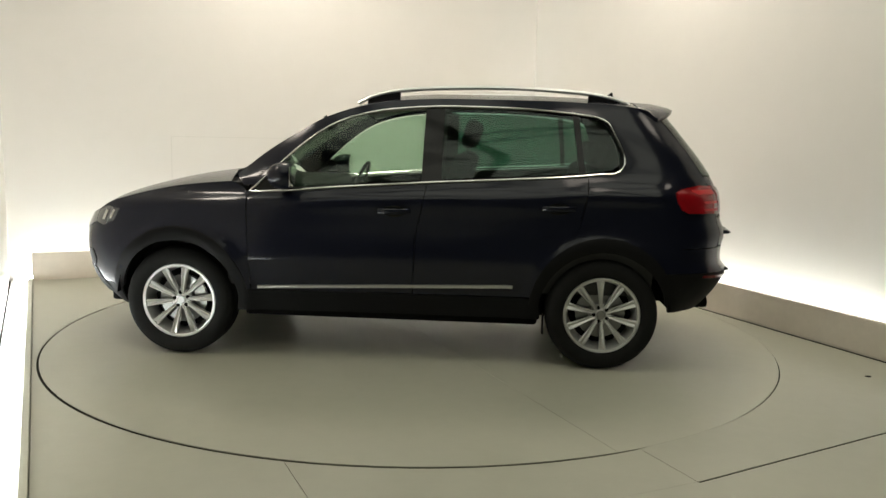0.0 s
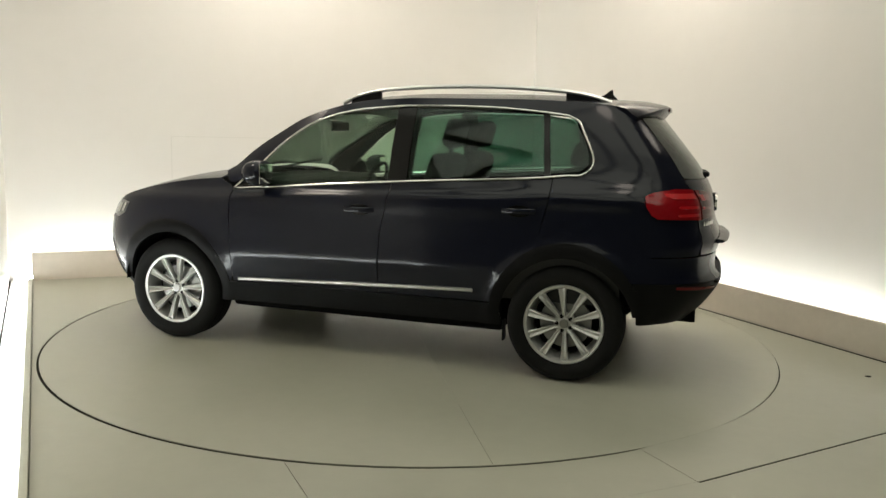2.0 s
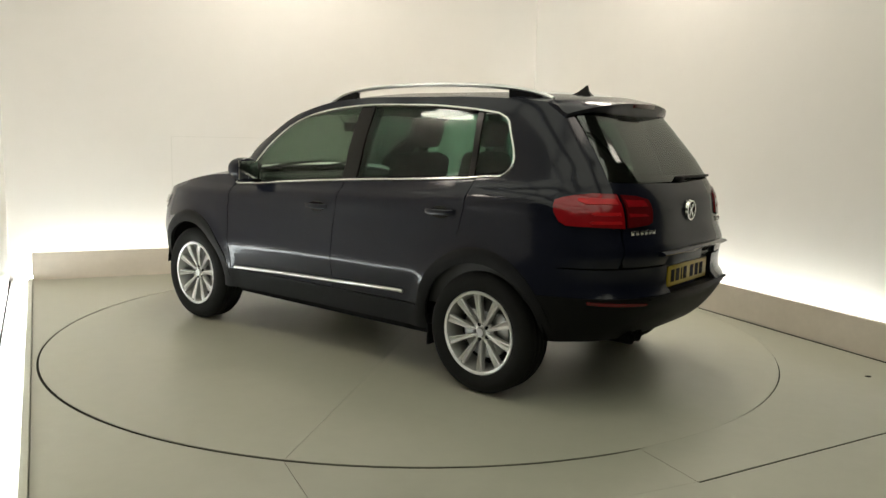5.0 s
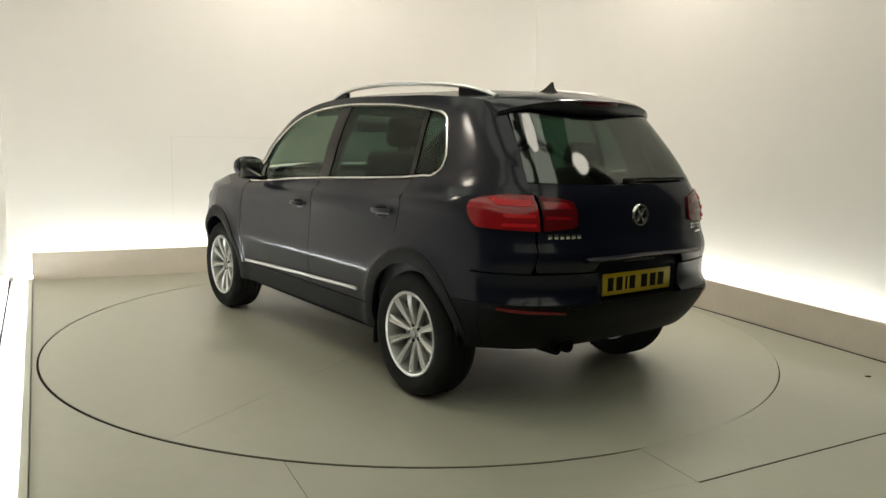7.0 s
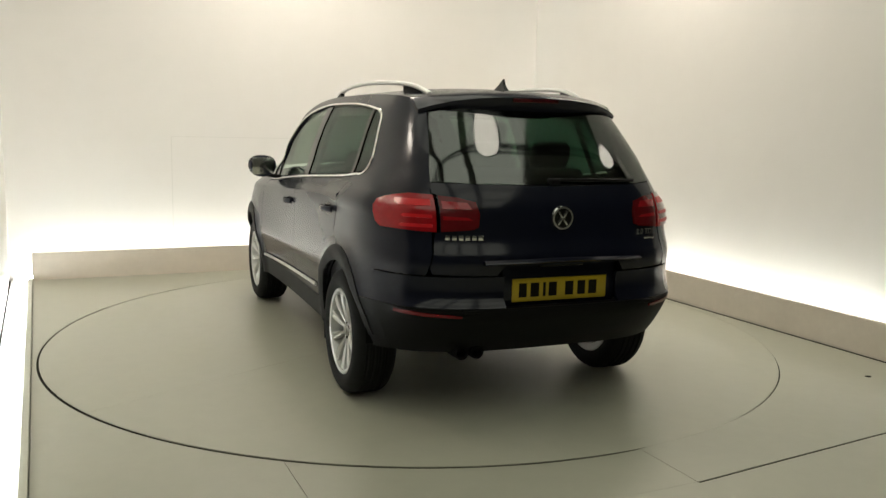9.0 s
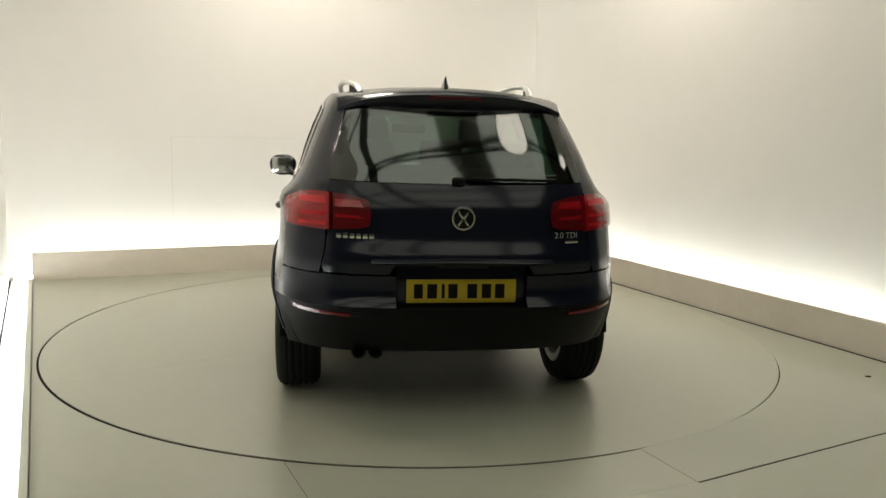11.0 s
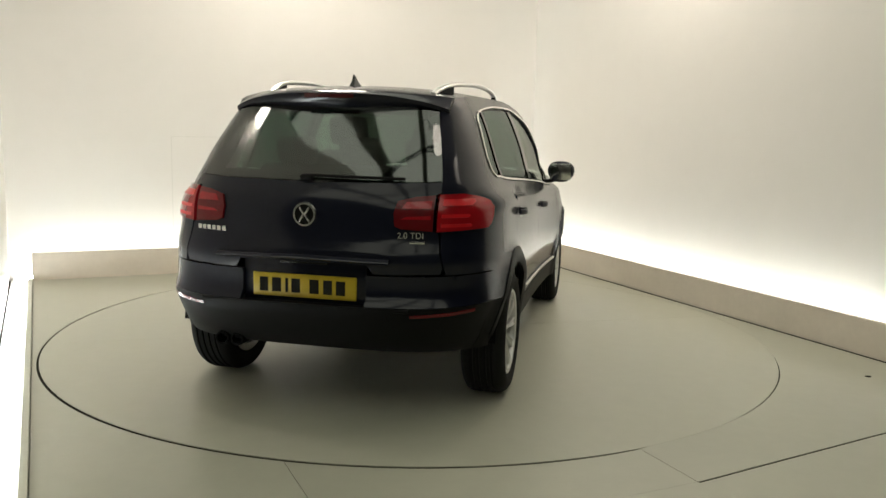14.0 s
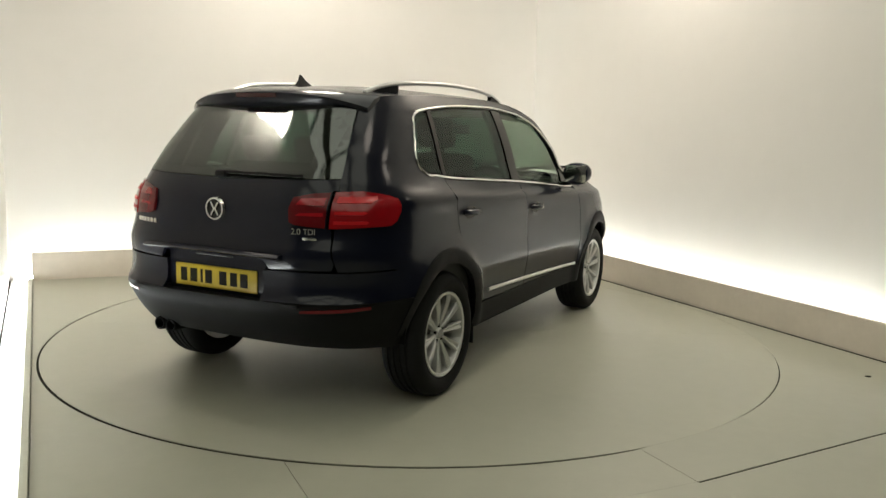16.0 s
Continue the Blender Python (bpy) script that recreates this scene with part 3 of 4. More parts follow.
            if a > 0.5:
                pb = [(0.845, 1.036), (0.70, GLASS_TOP(0.70) - 0.004), (0.66, GLASS_TOP(0.70) - 0.02), (0.645, 1.05)]
            part("window_pillar", skin([(pb, S(sg, -0.006), out)], 0.02), M_GLOSSBLACK, car)
        loop = window_outline(0.004)
        tr = [Vector((x, sg * (side_y(x, z) + 0.003), z)) for x, z in loop]
        part("window_trim", sweep(tr, 0.014, 0.012, up=Vector((0, sg, 0.25)), closed=True), M_CHROME, car, "bright chrome window surround")
        # door handles
        for hx, hz in ((-0.035, 0.935), (-1.02, 0.975)):
            h = [Vector((hx + 0.095 - 0.19 * k / 10, sg * (side_y(hx, hz) + 0.008 + 0.028 * math.sin(math.pi * k / 10) ** 0.6), hz + 0.004 * k / 10)) for k in range(11)]
            part("door_handle", sweep(h, 0.018, 0.032), M_PAINT, car)
            # flat black patch standing for the shaded cup behind the handle
            cup = [(hx + 0.07 * math.cos(a), hz + 0.034 * math.sin(a)) for a in np.linspace(0, 2 * math.pi, 20, endpoint=False)]
            part("handle_shade", skin([(cup, S(sg, 0.002), out)], 0.004, 0.02), M_GLOSSBLACK, car)
        # mirror
        bm = bmesh.new()
        bmesh.ops.create_uvsphere(bm, u_segments=20, v_segments=14, radius=1)
        for v in bm.verts:
            x, y, z = v.co
            x = max(x, -0.45)
            k = 1 - 0.18 * max(0, -z)
            v.co = (0.615 + 0.10 * x, sg * (0.958 + 0.102 * (abs(y) ** 0.8 * (1 if y > 0 else -1)) * k), 1.134 + 0.080 * (abs(z) ** 0.8 * (1 if z > 0 else -1)))
        bmesh.ops.recalc_face_normals(bm, faces=bm.faces)
        mir = part("door_mirror", bm, M_PAINT, car)
        part("mirror_glass", box(-0.004, 0.0, -0.078, 0.078, -0.060, 0.060, 0.0015, Matrix.Translation((0.568, sg * 0.958, 1.134))), M_CHROME, mir, "mirror glass")
        part("mirror_foot", sweep([(0.64, sg * 0.82, 1.052), (0.635, sg * 0.86, 1.060), (0.63, sg * 0.925, 1.075)], 0.07, 0.035), M_GLOSSBLACK, mir)
        # roof rail
        rp = [(0.25, 1.583), (0.16, 1.625), (0.06, 1.652), (-0.08, 1.672), (-0.36, 1.688), (-0.72, 1.693), (-1.06, 1.680), (-1.26, 1.660), (-1.38, 1.635), (-1.46, 1.607)]
        def ry(x):
            return RAIL_Y(x)
        pts = [Vector((p.x, sg * ry(p.x), p.y)) for p in spline([Vector((a, b, 0)) for a, b in rp], 0.04)]
        rail = part("roof_rail", sweep(pts, 0.034, 0.026), M_RAIL, car, "silver roof rail")
        for a, b in ((0.19, -0.02), (-1.20, -1.40)):
            ft = bmesh.new()
            n = 8
            rows = []
            hz = curve(*rp)
            for k in range(n + 1):
                x = a + (b - a) * k / n
                y = ry(x)
                lo_z, hi_z = top_z(x, y) - 0.01, hz(x) - 0.008
                rows.append([ft.verts.new((x, sg * (y + o), z)) for o, z in ((0.013, lo_z), (0.013, hi_z), (-0.013, hi_z), (-0.013, lo_z))])
            for r0, r1 in zip(rows, rows[1:]):
                for k in range(4):
                    ft.faces.new((r0[k], r0[(k + 1) % 4], r1[(k + 1) % 4], r1[k]))
            ft.faces.new(rows[0]); ft.faces.new(rows[-1])
            bmesh.ops.recalc_face_normals(ft, faces=ft.faces)
            part("rail_foot", ft, M_BLACK, rail)
        # tail lamp: outer half on the wing, inner half on the tailgate
        o1 = [(-1.705, 1.09), (-1.735, 1.105), (XC, 1.115), (XC, 0.965), (-1.745, 0.985), (-1.715, 1.03)]
        zz = np.linspace(1.115, 0.965, 7)
        o2 = [(sg * side_y(XC, z), z) for z in zz] + [(sg * 0.61, 0.955), (sg * 0.61, 1.125), (sg * 0.70, 1.128)]
        lamp = part("tail_lamp", skin([(o1, S2(sg, 0.009), out), (o2, R2(sg, 0.009), (-1, 0, 0))], 0.03, 0.025), M_RED, car, "red tail lamp lens")
        i1 = [(sg * 0.60, 0.957), (sg * 0.60, 1.122), (sg * 0.52, 1.115), (sg * 0.44, 1.095), (sg * 0.425, 1.04), (sg * 0.432, 0.98), (sg * 0.46, 0.968)]
        part("inner_lens", skin([(i1, Rr(0.012), (-1, 0, 0))], 0.03, 0.025), M_DEEPRED, lamp, "deep red lens on the tailgate")
        # lighter red bands paint the highlight onto the lenses
        for z0, z1, ya, yb in ((1.076, 1.104, 0.625, 0.745), (1.020, 1.036, 0.625, 0.735), (0.976, 0.992, 0.625, 0.745)):
            bd = [(sg * ya, z0), (sg * yb, z0), (sg * (yb + 0.008), (z0 + z1) / 2), (sg * yb, z1), (sg * ya, z1)]
            part("highlight_band", skin([(bd, R2(sg, 0.0115), (-1, 0, 0))], 0.004, 0.02), M_REDHIGHLIGHT, lamp, "bright red band painted as a highlight on the lens")
        for z0, z1 in ((1.062, 1.098), (1.012, 1.030)):
            bd = [(sg * 0.46, z0), (sg * 0.59, z0), (sg * 0.59, z1), (sg * 0.48, z1 - 0.006)]
            part("highlight_band", skin([(bd, Rr(0.0145), (-1, 0, 0))], 0.004, 0.02), M_RED, lamp, "lighter red band painted as a highlight on the lens")
        # reflector low in the bumper
        rf = [(sg * 0.79, 0.590), (sg * 0.70, 0.583), (sg * 0.52, 0.572), (sg * 0.52, 0.560), (sg * 0.70, 0.566), (sg * 0.79, 0.574)]
        part("rear_reflector", skin([(rf, Rr(0.005), (-1, 0, 0))], 0.012, 0.03), M_DEEPRED, car, "thin red reflector")
        # headlamp and fog lamp
        hl = [(1.895, 0.80), (1.875, 0.875), (1.80, 0.905), (1.70, 0.895), (1.74, 0.82), (1.82, 0.785)]
        hf = [(sg * side_y(1.895, 0.80), 0.80), (sg * side_y(1.875, 0.875), 0.875), (sg * 0.62, 0.850), (sg * 0.56, 0.79), (sg * 0.66, 0.765)]
        head = part("headlamp", skin([(hl, S(sg, 0.006), out), (hf, lambda y, z: Vector((nose_x(y, z) + 0.006, y, z)), (1, 0, 0))], 0.02, 0.025), M_LENS, car, "clear headlamp")
        st = [Vector((x, sg * (side_y(x, z) + 0.010), z)) for x, z in ((1.735, 0.885), (1.748, 0.86), (1.762, 0.83))]
        part("lamp_strip", sweep(st, 0.012, 0.016), M_CHROME, head, "bright strip in the headlamp")
        st = [Vector((x, sg * (side_y(x, z) + 0.010), z)) for x, z in ((1.795, 0.88), (1.808, 0.85), (1.822, 0.82))]
        part("lamp_strip", sweep(st, 0.012, 0.020), M_CHROME, head, "bright strip in the headlamp")
        fg = [(1.925, 0.625), (1.985, 0.61), (1.985, 0.52), (1.925, 0.505), (1.90, 0.56)]
        part("fog_lamp_recess", skin([(fg, S(sg, 0.004), out)], 0.012, 0.02), M_BLACK, car, "black recess round the fog lamp")
        part("mud_flap", box(-0.955, -0.945, sg * 0.85 - 0.03, sg * 0.85 + 0.03, 0.21, 0.33, 0.003), M_BLACK, car)
        # cabin side lining
        lin_p = [(1.0, 0.45), (1.0, 1.02), (0.60, 1.035), (-0.3, 1.10), (-1.0, 1.145), (-1.60, 1.17), (-1.60, 0.45)]
        part("door_lining", skin([(lin_p, S(sg, -0.06), out)], 0.01, 0.06), M_DASH, car)
        # pillar linings
        pl = [(-0.22, 1.10), (-0.24, 1.55), (-0.34, 1.55), (-0.32, 1.10)]
        part("pillar_lining", skin([(pl, S(sg, -0.045), out)], 0.02, 0.05), M_DASH, car)
        rl = [(-1.40, 1.16), (-1.36, 1.35), (-1.28, 1.53), (-1.5, 1.54), (-1.60, 1.16)]
        part("rear_pillar_lining", skin([(rl, S(sg, -0.045), out)], 0.02, 0.05), M_DASH, car)
    # front bumper with the nose
    nx = lambda y, z: Vector((nose_x(y, z), y, z))

    def nose_band(z_lo, z_hi, n, crown):
        zs = np.linspace(z_lo, z_hi, n)
        ps = []
        for sg in (1, -1):
            back = [(1.70, 0.73), (1.66, 0.60)] if crown else []
            hi = 0.60 if crown else z_hi
            a0, a1 = (math.degrees(math.asin((h - HUB) / ARCH)) for h in (hi, max(z_lo, HUB + 0.02)))
            side = [(1.83, z) for z in zs] + back + arch_pts(WB2, a0, a1, ARCH, 6) + ([] if crown else [(1.69, z_lo)])
            ps.append((side, S(sg), (0, sg, 0)))
        face = [(side_y(1.83, z), z) for z in zs] + ([(0.55, 0.84), (0, 0.86), (-0.55, 0.84)] if crown else []) + [(-side_y(1.83, z), z) for z in zs[::-1]]
        ps.append((face, nx, (1, 0, 0)))
        return skin(ps)
    bum = part("front_bumper", nose_band(0.42, 0.80, 10, True), M_PAINT, car)
    part("lower_front_bumper", nose_band(0.27, 0.417, 5, False), M_BLACK, car, "black lower front bumper")
    gr = [(-0.5, 0.70), (0.5, 0.70), (0.55, 0.80), (-0.55, 0.80)]
    part("grille", skin([(gr, lambda y, z: Vector((nose_x(y, z) + 0.006, y, z)), (1, 0, 0))]), M_GLOSSBLACK, bum)
    gr = [(-0.75, 0.34), (0.75, 0.34), (0.70, 0.50), (-0.70, 0.50)]
    part("lower_grille", skin([(gr, lambda y, z: Vector((nose_x(y, z) + 0.006, y, z)), (1, 0, 0))]), M_BLACK, bum)
    # bonnet
    bx = np.linspace(0.985, 1.84, 16)
    bo = [(x, side_y(x, BONNET(x)) - 0.003) for x in bx] + [(nose_x(y, 0.88) - 0.012, y) for y in np.linspace(0.66, -0.66, 13)] + [(x, -side_y(x, BONNET(x)) + 0.003) for x in bx[::-1]] + [(1.10, -0.3), (1.12, 0.0), (1.10, 0.3)]
    part("bonnet", skin([(bo, lambda x, y: Vector((x, y, bonnet_z(x, y))), (0, 0, 1))], step=0.05), M_PAINT, car)
    part("scuttle", box(0.90, 1.16, -0.72, 0.72, 0.98, 1.075, 0.01), M_BLACK, car)
    for wy in (0.35, -0.25):
        part("front_wiper", sweep([(1.09, wy, 1.12), (1.05, wy - 0.25, 1.15), (1.03, wy - 0.5, 1.165)], 0.015, 0.02), M_BLACK, car)
    # windscreen, roof
    wx = np.linspace(0.965, 0.30, 14)
    ws = [(x, side_y(x, EDGE(x)) - 0.035) for x in wx] + [(0.40, 0.0)] + [(x, -side_y(x, EDGE(x)) + 0.035) for x in wx[::-1]] + [(1.04, -0.3), (1.06, 0.0), (1.04, 0.3)]
    part("windscreen", skin([(ws, top(0.0), (0.5, 0, 1))], 0.005, 0.05), M_SCREEN, car, "windscreen glass")
    for sg in (1, -1):
        pp = [(x, sg * (side_y(x, EDGE(x)) - 0.001)) for x in wx] + [(x, sg * (side_y(x, EDGE(x)) - 0.038)) for x in wx[::-1]]
        part("windscreen_pillar", skin([(pp, top(0.001), (0.5, 0, 1))], 0.02, 0.04), M_PAINT, car)
    rx = np.linspace(0.30, -1.62, 30)
    rf = [(x, side_y(x, EDGE(x)) - 0.001) for x in rx] + [(-1.72, 0.4), (-1.75, 0), (-1.72, -0.4)] + [(x, -side_y(x, EDGE(x)) + 0.001) for x in rx[::-1]] + [(0.40, 0.0)]
    part("roof", skin([(rf, top(0.0), (0, 0, 1))], 0.015, 0.06), M_PAINT, car)
    hl = [(x, side_y(x, EDGE(x)) - 0.07) for x in rx] + [(x, -side_y(x, EDGE(x)) + 0.07) for x in rx[::-1]]
    part("headlining", skin([(hl, top(-0.035), (0, 0, 1))], 0.01, 0.08), M_LINING, car, "pale grey headlining")
    # shark fin aerial
    fin = bmesh.new()
    prof = [(-1.30, 0.0), (-1.36, 0.028), (-1.405, 0.062), (-1.415, 0.062), (-1.42, 0.03), (-1.45, 0.0)]
    zr = top_z(-1.38, 0) - 0.004
    ring = [[fin.verts.new((x, s * (0.013 - 0.16 * z), zr + z)) for x, z in prof] for s in (1, -1)]
    fin.faces.new(ring[0]); fin.faces.new(ring[1][::-1])
    for k in range(len(prof)):
        j = (k + 1) % len(prof)
        fin.faces.new((ring[0][k], ring[0][j], ring[1][j], ring[1][k]))
    bmesh.ops.recalc_face_normals(fin, faces=fin.faces)
    part("aerial", fin, M_GLOSSBLACK, car, "black shark fin aerial")
    # rear spoiler
    sp = bmesh.new()
    rows = []
    for k in range(31):
        y = -0.575 + 1.15 * k / 30
        q = abs(y) / 0.575
        e = q ** 4
        x1 = -1.785 + 0.06 * q ** 2 + 0.10 * e
        zt = 1.606 - 0.030 * q ** 2 - 0.040 * e
        x0 = -1.50
        zr = top_z(x0, y) + 0.003 if abs(y) < side_y(x0, EDGE(x0)) else EDGE(x0)
        th = 0.105 - 0.075 * e
        rows.append([sp.verts.new(p) for p in ((x0, y, zr), ((x0 + x1) / 2, y, (zr + zt) / 2 + 0.008), (x1 + 0.03, y, zt + 0.002), (x1, y, zt - 0.012), (x1 + 0.004, y, zt - 0.030), (x1 + 0.06, y, zt - th), (x0 - 0.06, y, zt - th - 0.005))])
    for r0, r1 in zip(rows, rows[1:]):
        for k in range(7):
            sp.faces.new((r0[k], r0[(k + 1) % 7], r1[(k + 1) % 7], r1[k]))
    sp.faces.new(rows[0]); sp.faces.new(rows[-1])
    bmesh.ops.recalc_face_normals(sp, faces=sp.faces)
    spoiler = part("roof_spoiler", sp, M_PAINT, car)
    part("brake_lamp", box(-1.786, -1.74, -0.13, 0.13, 1.568, 1.590, 0.003), M_DARKRED, spoiler, "deep red high brake lamp")
    # rear screen and tailgate
    rg = [(-0.525, 1.535), (0.525, 1.535), (0.565, 1.40), (0.60, 1.27), (0.615, 1.185), (0.45, 1.178), (0, 1.172), (-0.45, 1.178), (-0.615, 1.185), (-0.60, 1.27), (-0.565, 1.40)]
    part("rear_screen", skin([(rg, Rr(0.004), (-1, 0, 0.5))], 0.005, 0.04), M_REARGLASS, car, "dark-tinted rear screen")
    for sg in (1, -1):
        bd = [(sg * 0.527, 1.535), (sg * 0.567, 1.40), (sg * 0.602, 1.27), (sg * 0.617, 1.185), (sg * 0.50, 1.182), (sg * 0.455, 1.25), (sg * 0.44, 1.40), (sg * 0.455, 1.535)]
        part("screen_border", skin([(bd, Rr(-0.004), (-1, 0, 0.5))], 0.004, 0.04), M_DARK, car)
    bd = [(-0.6, 1.178), (0.6, 1.178), (0.55, 1.215), (0, 1.208), (-0.55, 1.215)]
    part("screen_border", skin([(bd, Rr(-0.004), (-1, 0, 0.5))], 0.004, 0.04), M_DARK, car)
    PW, PT, PB = 0.31, 0.752, 0.605
    tg = [(0.614, 1.178), (0.62, 1.13), (0.60, 1.125), (0.60, 0.955), (0.622, 0.95), (0.634, 0.86), (0.652, 0.79), (0.640, 0.760), (0.345, 0.756), (PW + 0.004, 0.80), (-PW - 0.004, 0.80), (-0.345, 0.756), (-0.640, 0.760), (-0.652, 0.79), (-0.634, 0.86), (-0.622, 0.95), (-0.60, 0.955), (-0.60, 1.125), (-0.62, 1.13), (-0.614, 1.178), (0, 1.166)]
    gate = part("tailgate", skin([(tg, Rr(), (-1, 0, 0))], 0.02, 0.035), M_PAINT, car)
    # crease and grip bar above the plate
    gb = [Vector((rear_x(y, 0.83) - 0.006 + 0.02 * abs(y), y, 0.826 - 0.02 * abs(y))) for y in np.linspace(-0.42, 0.42, 23)]
    part("grip_bar", sweep(gb, 0.095, 0.026), M_PAINT, gate, "glossy grip bar above the plate")
    bx0 = rear_x(0, 1.018)
    bm = lathe([(0.0, 0.010), (0.046, 0.010), (0.048, 0.016), (0.054, 0.016), (0.057, 0.008), (0.057, -0.02), (0, -0.02)], 40)
    bmesh.ops.transform(bm, matrix=Matrix.Translation((bx0, 0, 1.018)) @ Matrix.Rotation(radians(90), 4, "Z"), verts=bm.verts)
    badge = part("badge", bm, M_GLOSSBLACK, gate, "round badge with a chrome ring")
    bm = lathe([(0.046, 0.009), (0.047, 0.019), (0.055, 0.019), (0.059, 0.006), (0.046, 0.006)], 40)
    bmesh.ops.transform(bm, matrix=Matrix.Translation((bx0, 0, 1.018)) @ Matrix.Rotation(radians(90), 4, "Z"), verts=bm.verts)
    part("badge_ring", bm, M_CHROME, badge)
    for dy, dz, rot in ((0.013, 0.016, -32), (-0.013, 0.016, 32), (0.013, -0.016, 32), (-0.013, -0.016, -32)):
        part("badge_bar", box(-0.004, 0.004, -0.0045, 0.0045, -0.020, 0.020, 0.001, Matrix.Translation((bx0 - 0.014, dy, 1.018 + dz)) @ Matrix.Rotation(radians(rot), 4, "X")), M_CHROME, badge)
    # model name as plain raised bars
    for k in range(6):
        y = 0.572 - k * 0.030
        part("name_bar", box(-0.003, 0.003, -0.011, 0.011, -0.011, 0.011, 0.001, Matrix.Translation((rear_x(y, 0.93) - 0.003, y, 0.930)) @ Matrix.Rotation(radians(-13), 4, "Z")), M_CHROME, gate)
    txt = bpy.data.curves.new("engine_mark", "FONT")
    txt.body, txt.size, txt.extrude, txt.align_x = "2.0 TDI", 0.040, 0.002, "CENTER"
    tmp = bpy.data.objects.new("engine_mark", txt)
    me = bpy.data.meshes.new_from_object(tmp)
    bpy.data.objects.remove(tmp)
    me.materials.append(M_CHROME)
    mark = new("engine_mark", me)
    mark.parent = gate
    mark.matrix_basis = Matrix.Translation((rear_x(0.5, 0.93) - 0.004, -0.505, 0.925)) @ Matrix.Rotation(radians(13), 4, "Z") @ Matrix.Rotation(radians(-90), 4, "Z") @ Matrix.Rotation(radians(90), 4, "X")
    part("name_bar", box(-0.002, 0.002, -0.035, 0.035, -0.006, 0.006, 0.001, Matrix.Translation((rear_x(0.535, 0.905) - 0.002, -0.535, 0.906)) @ Matrix.Rotation(radians(14), 4, "Z")), M_CHROME, gate)
    # wiper
    wz = 1.186
    part("rear_wiper", sweep([Vector((rear_x(y, wz + 0.012 - abs(y) * 0.01) - 0.022, y, wz + 0.012 - abs(y) * 0.01)) for y in np.linspace(0.03, -0.46, 12)], 0.012, 0.015), M_BLACK, gate, "black rear wiper")
    part("wiper_hub", box(-0.025, 0.02, -0.030, 0.030, -0.016, 0.016, 0.010, Matrix.Translation((rear_x(0, 1.19) - 0.010, 0.015, 1.188))), M_BLACK, gate)
    # number plate in its recess
    part("plate_recess", box(-2.088, -2.02, -PW, PW, PB - 0.01, 0.80, 0.004), M_PAINT, car)
    part("plate_lamp", box(-2.105, -2.06, -0.12, 0.12, 0.786, 0.799, 0.003), M_GLOSSBLACK, car)
    plate = part("number_plate", box(-2.099, -2.090, -0.26, 0.26, 0.677 - 0.0555, 0.677 + 0.0555, 0.002), M_PLATE, car, "yellow number plate with dark bars")
    for y0, w in ((0.205, 0.042), (0.140, 0.046), (0.088, 0.014), (0.042, 0.044), (-0.050, 0.046), (-0.118, 0.044), (-0.182, 0.046)):
        part("plate_bar", box(-2.1005, -2.0985, y0 - w / 2, y0 + w / 2, 0.677 - 0.034, 0.677 + 0.034), M_INK, plate, smooth=False)
    # rear bumper: painted upper, black lower
    XC = -1.80

    def bumper(z_hi, z_lo, cut, n, sides=(1, -1), off=0.0):
        zs = np.linspace(z_hi, z_lo, n)
        ps = []
        for sg in sides:
            side = [(max(XC, TAIL(z) + 0.14), z) for z in zs]
            front = [(-WB2 - math.sqrt(max(0.0, ARCH ** 2 - (z - HUB) ** 2)) - 0.004, z) for z in zs[::-1]]
            ps.append((side + front, S(sg, off), (0, sg, 0)))
            if cut:
                rear = [(sg * side_y(max(XC, TAIL(z) + 0.14), z), z) for z in zs] + [(sg * PW, z_lo), (sg * PW, z_hi - 0.0), (sg * 0.40, z_hi)]
                ps.append((rear, Rr(off), (-1, 0, 0)))
        if not cut:
            rear = [(side_y(max(XC, TAIL(z) + 0.14), z), z) for z in zs] + [(-side_y(max(XC, TAIL(z) + 0.14), z), z) for z in zs[::-1]]
            ps.append((rear, Rr(off), (-1, 0, 0)))
        return skin(ps, 0.02, 0.035)
    part("rear_bumper", bumper(0.748, 0.606, True, 7, (1,)), M_PAINT, car)
    part("rear_bumper", bumper(0.748, 0.606, True, 7, (-1,)), M_PAINT, car)
    low = part("lower_bumper", bumper(0.603, 0.36, False, 10), M_BLACK, car, "black lower rear bumper")
    part("bumper_step", box(-2.13, -2.03, -0.52, 0.52, 0.585, 0.602, 0.006), M_BLACK, low)
    for ey in (0.395, 0.475):
        bm = lathe([(0.026, 0), (0.034, 0), (0.036, 0.02), (0.036, 0.25), (0.026, 0.25), (0.026, 0)], 20)
        bmesh.ops.transform(bm, matrix=Matrix.Translation((-2.015, ey, 0.368)) @ Matrix.Rotation(radians(-90), 4, "Z"), verts=bm.verts)
        part("exhaust_tip", bm, M_DARK, car)
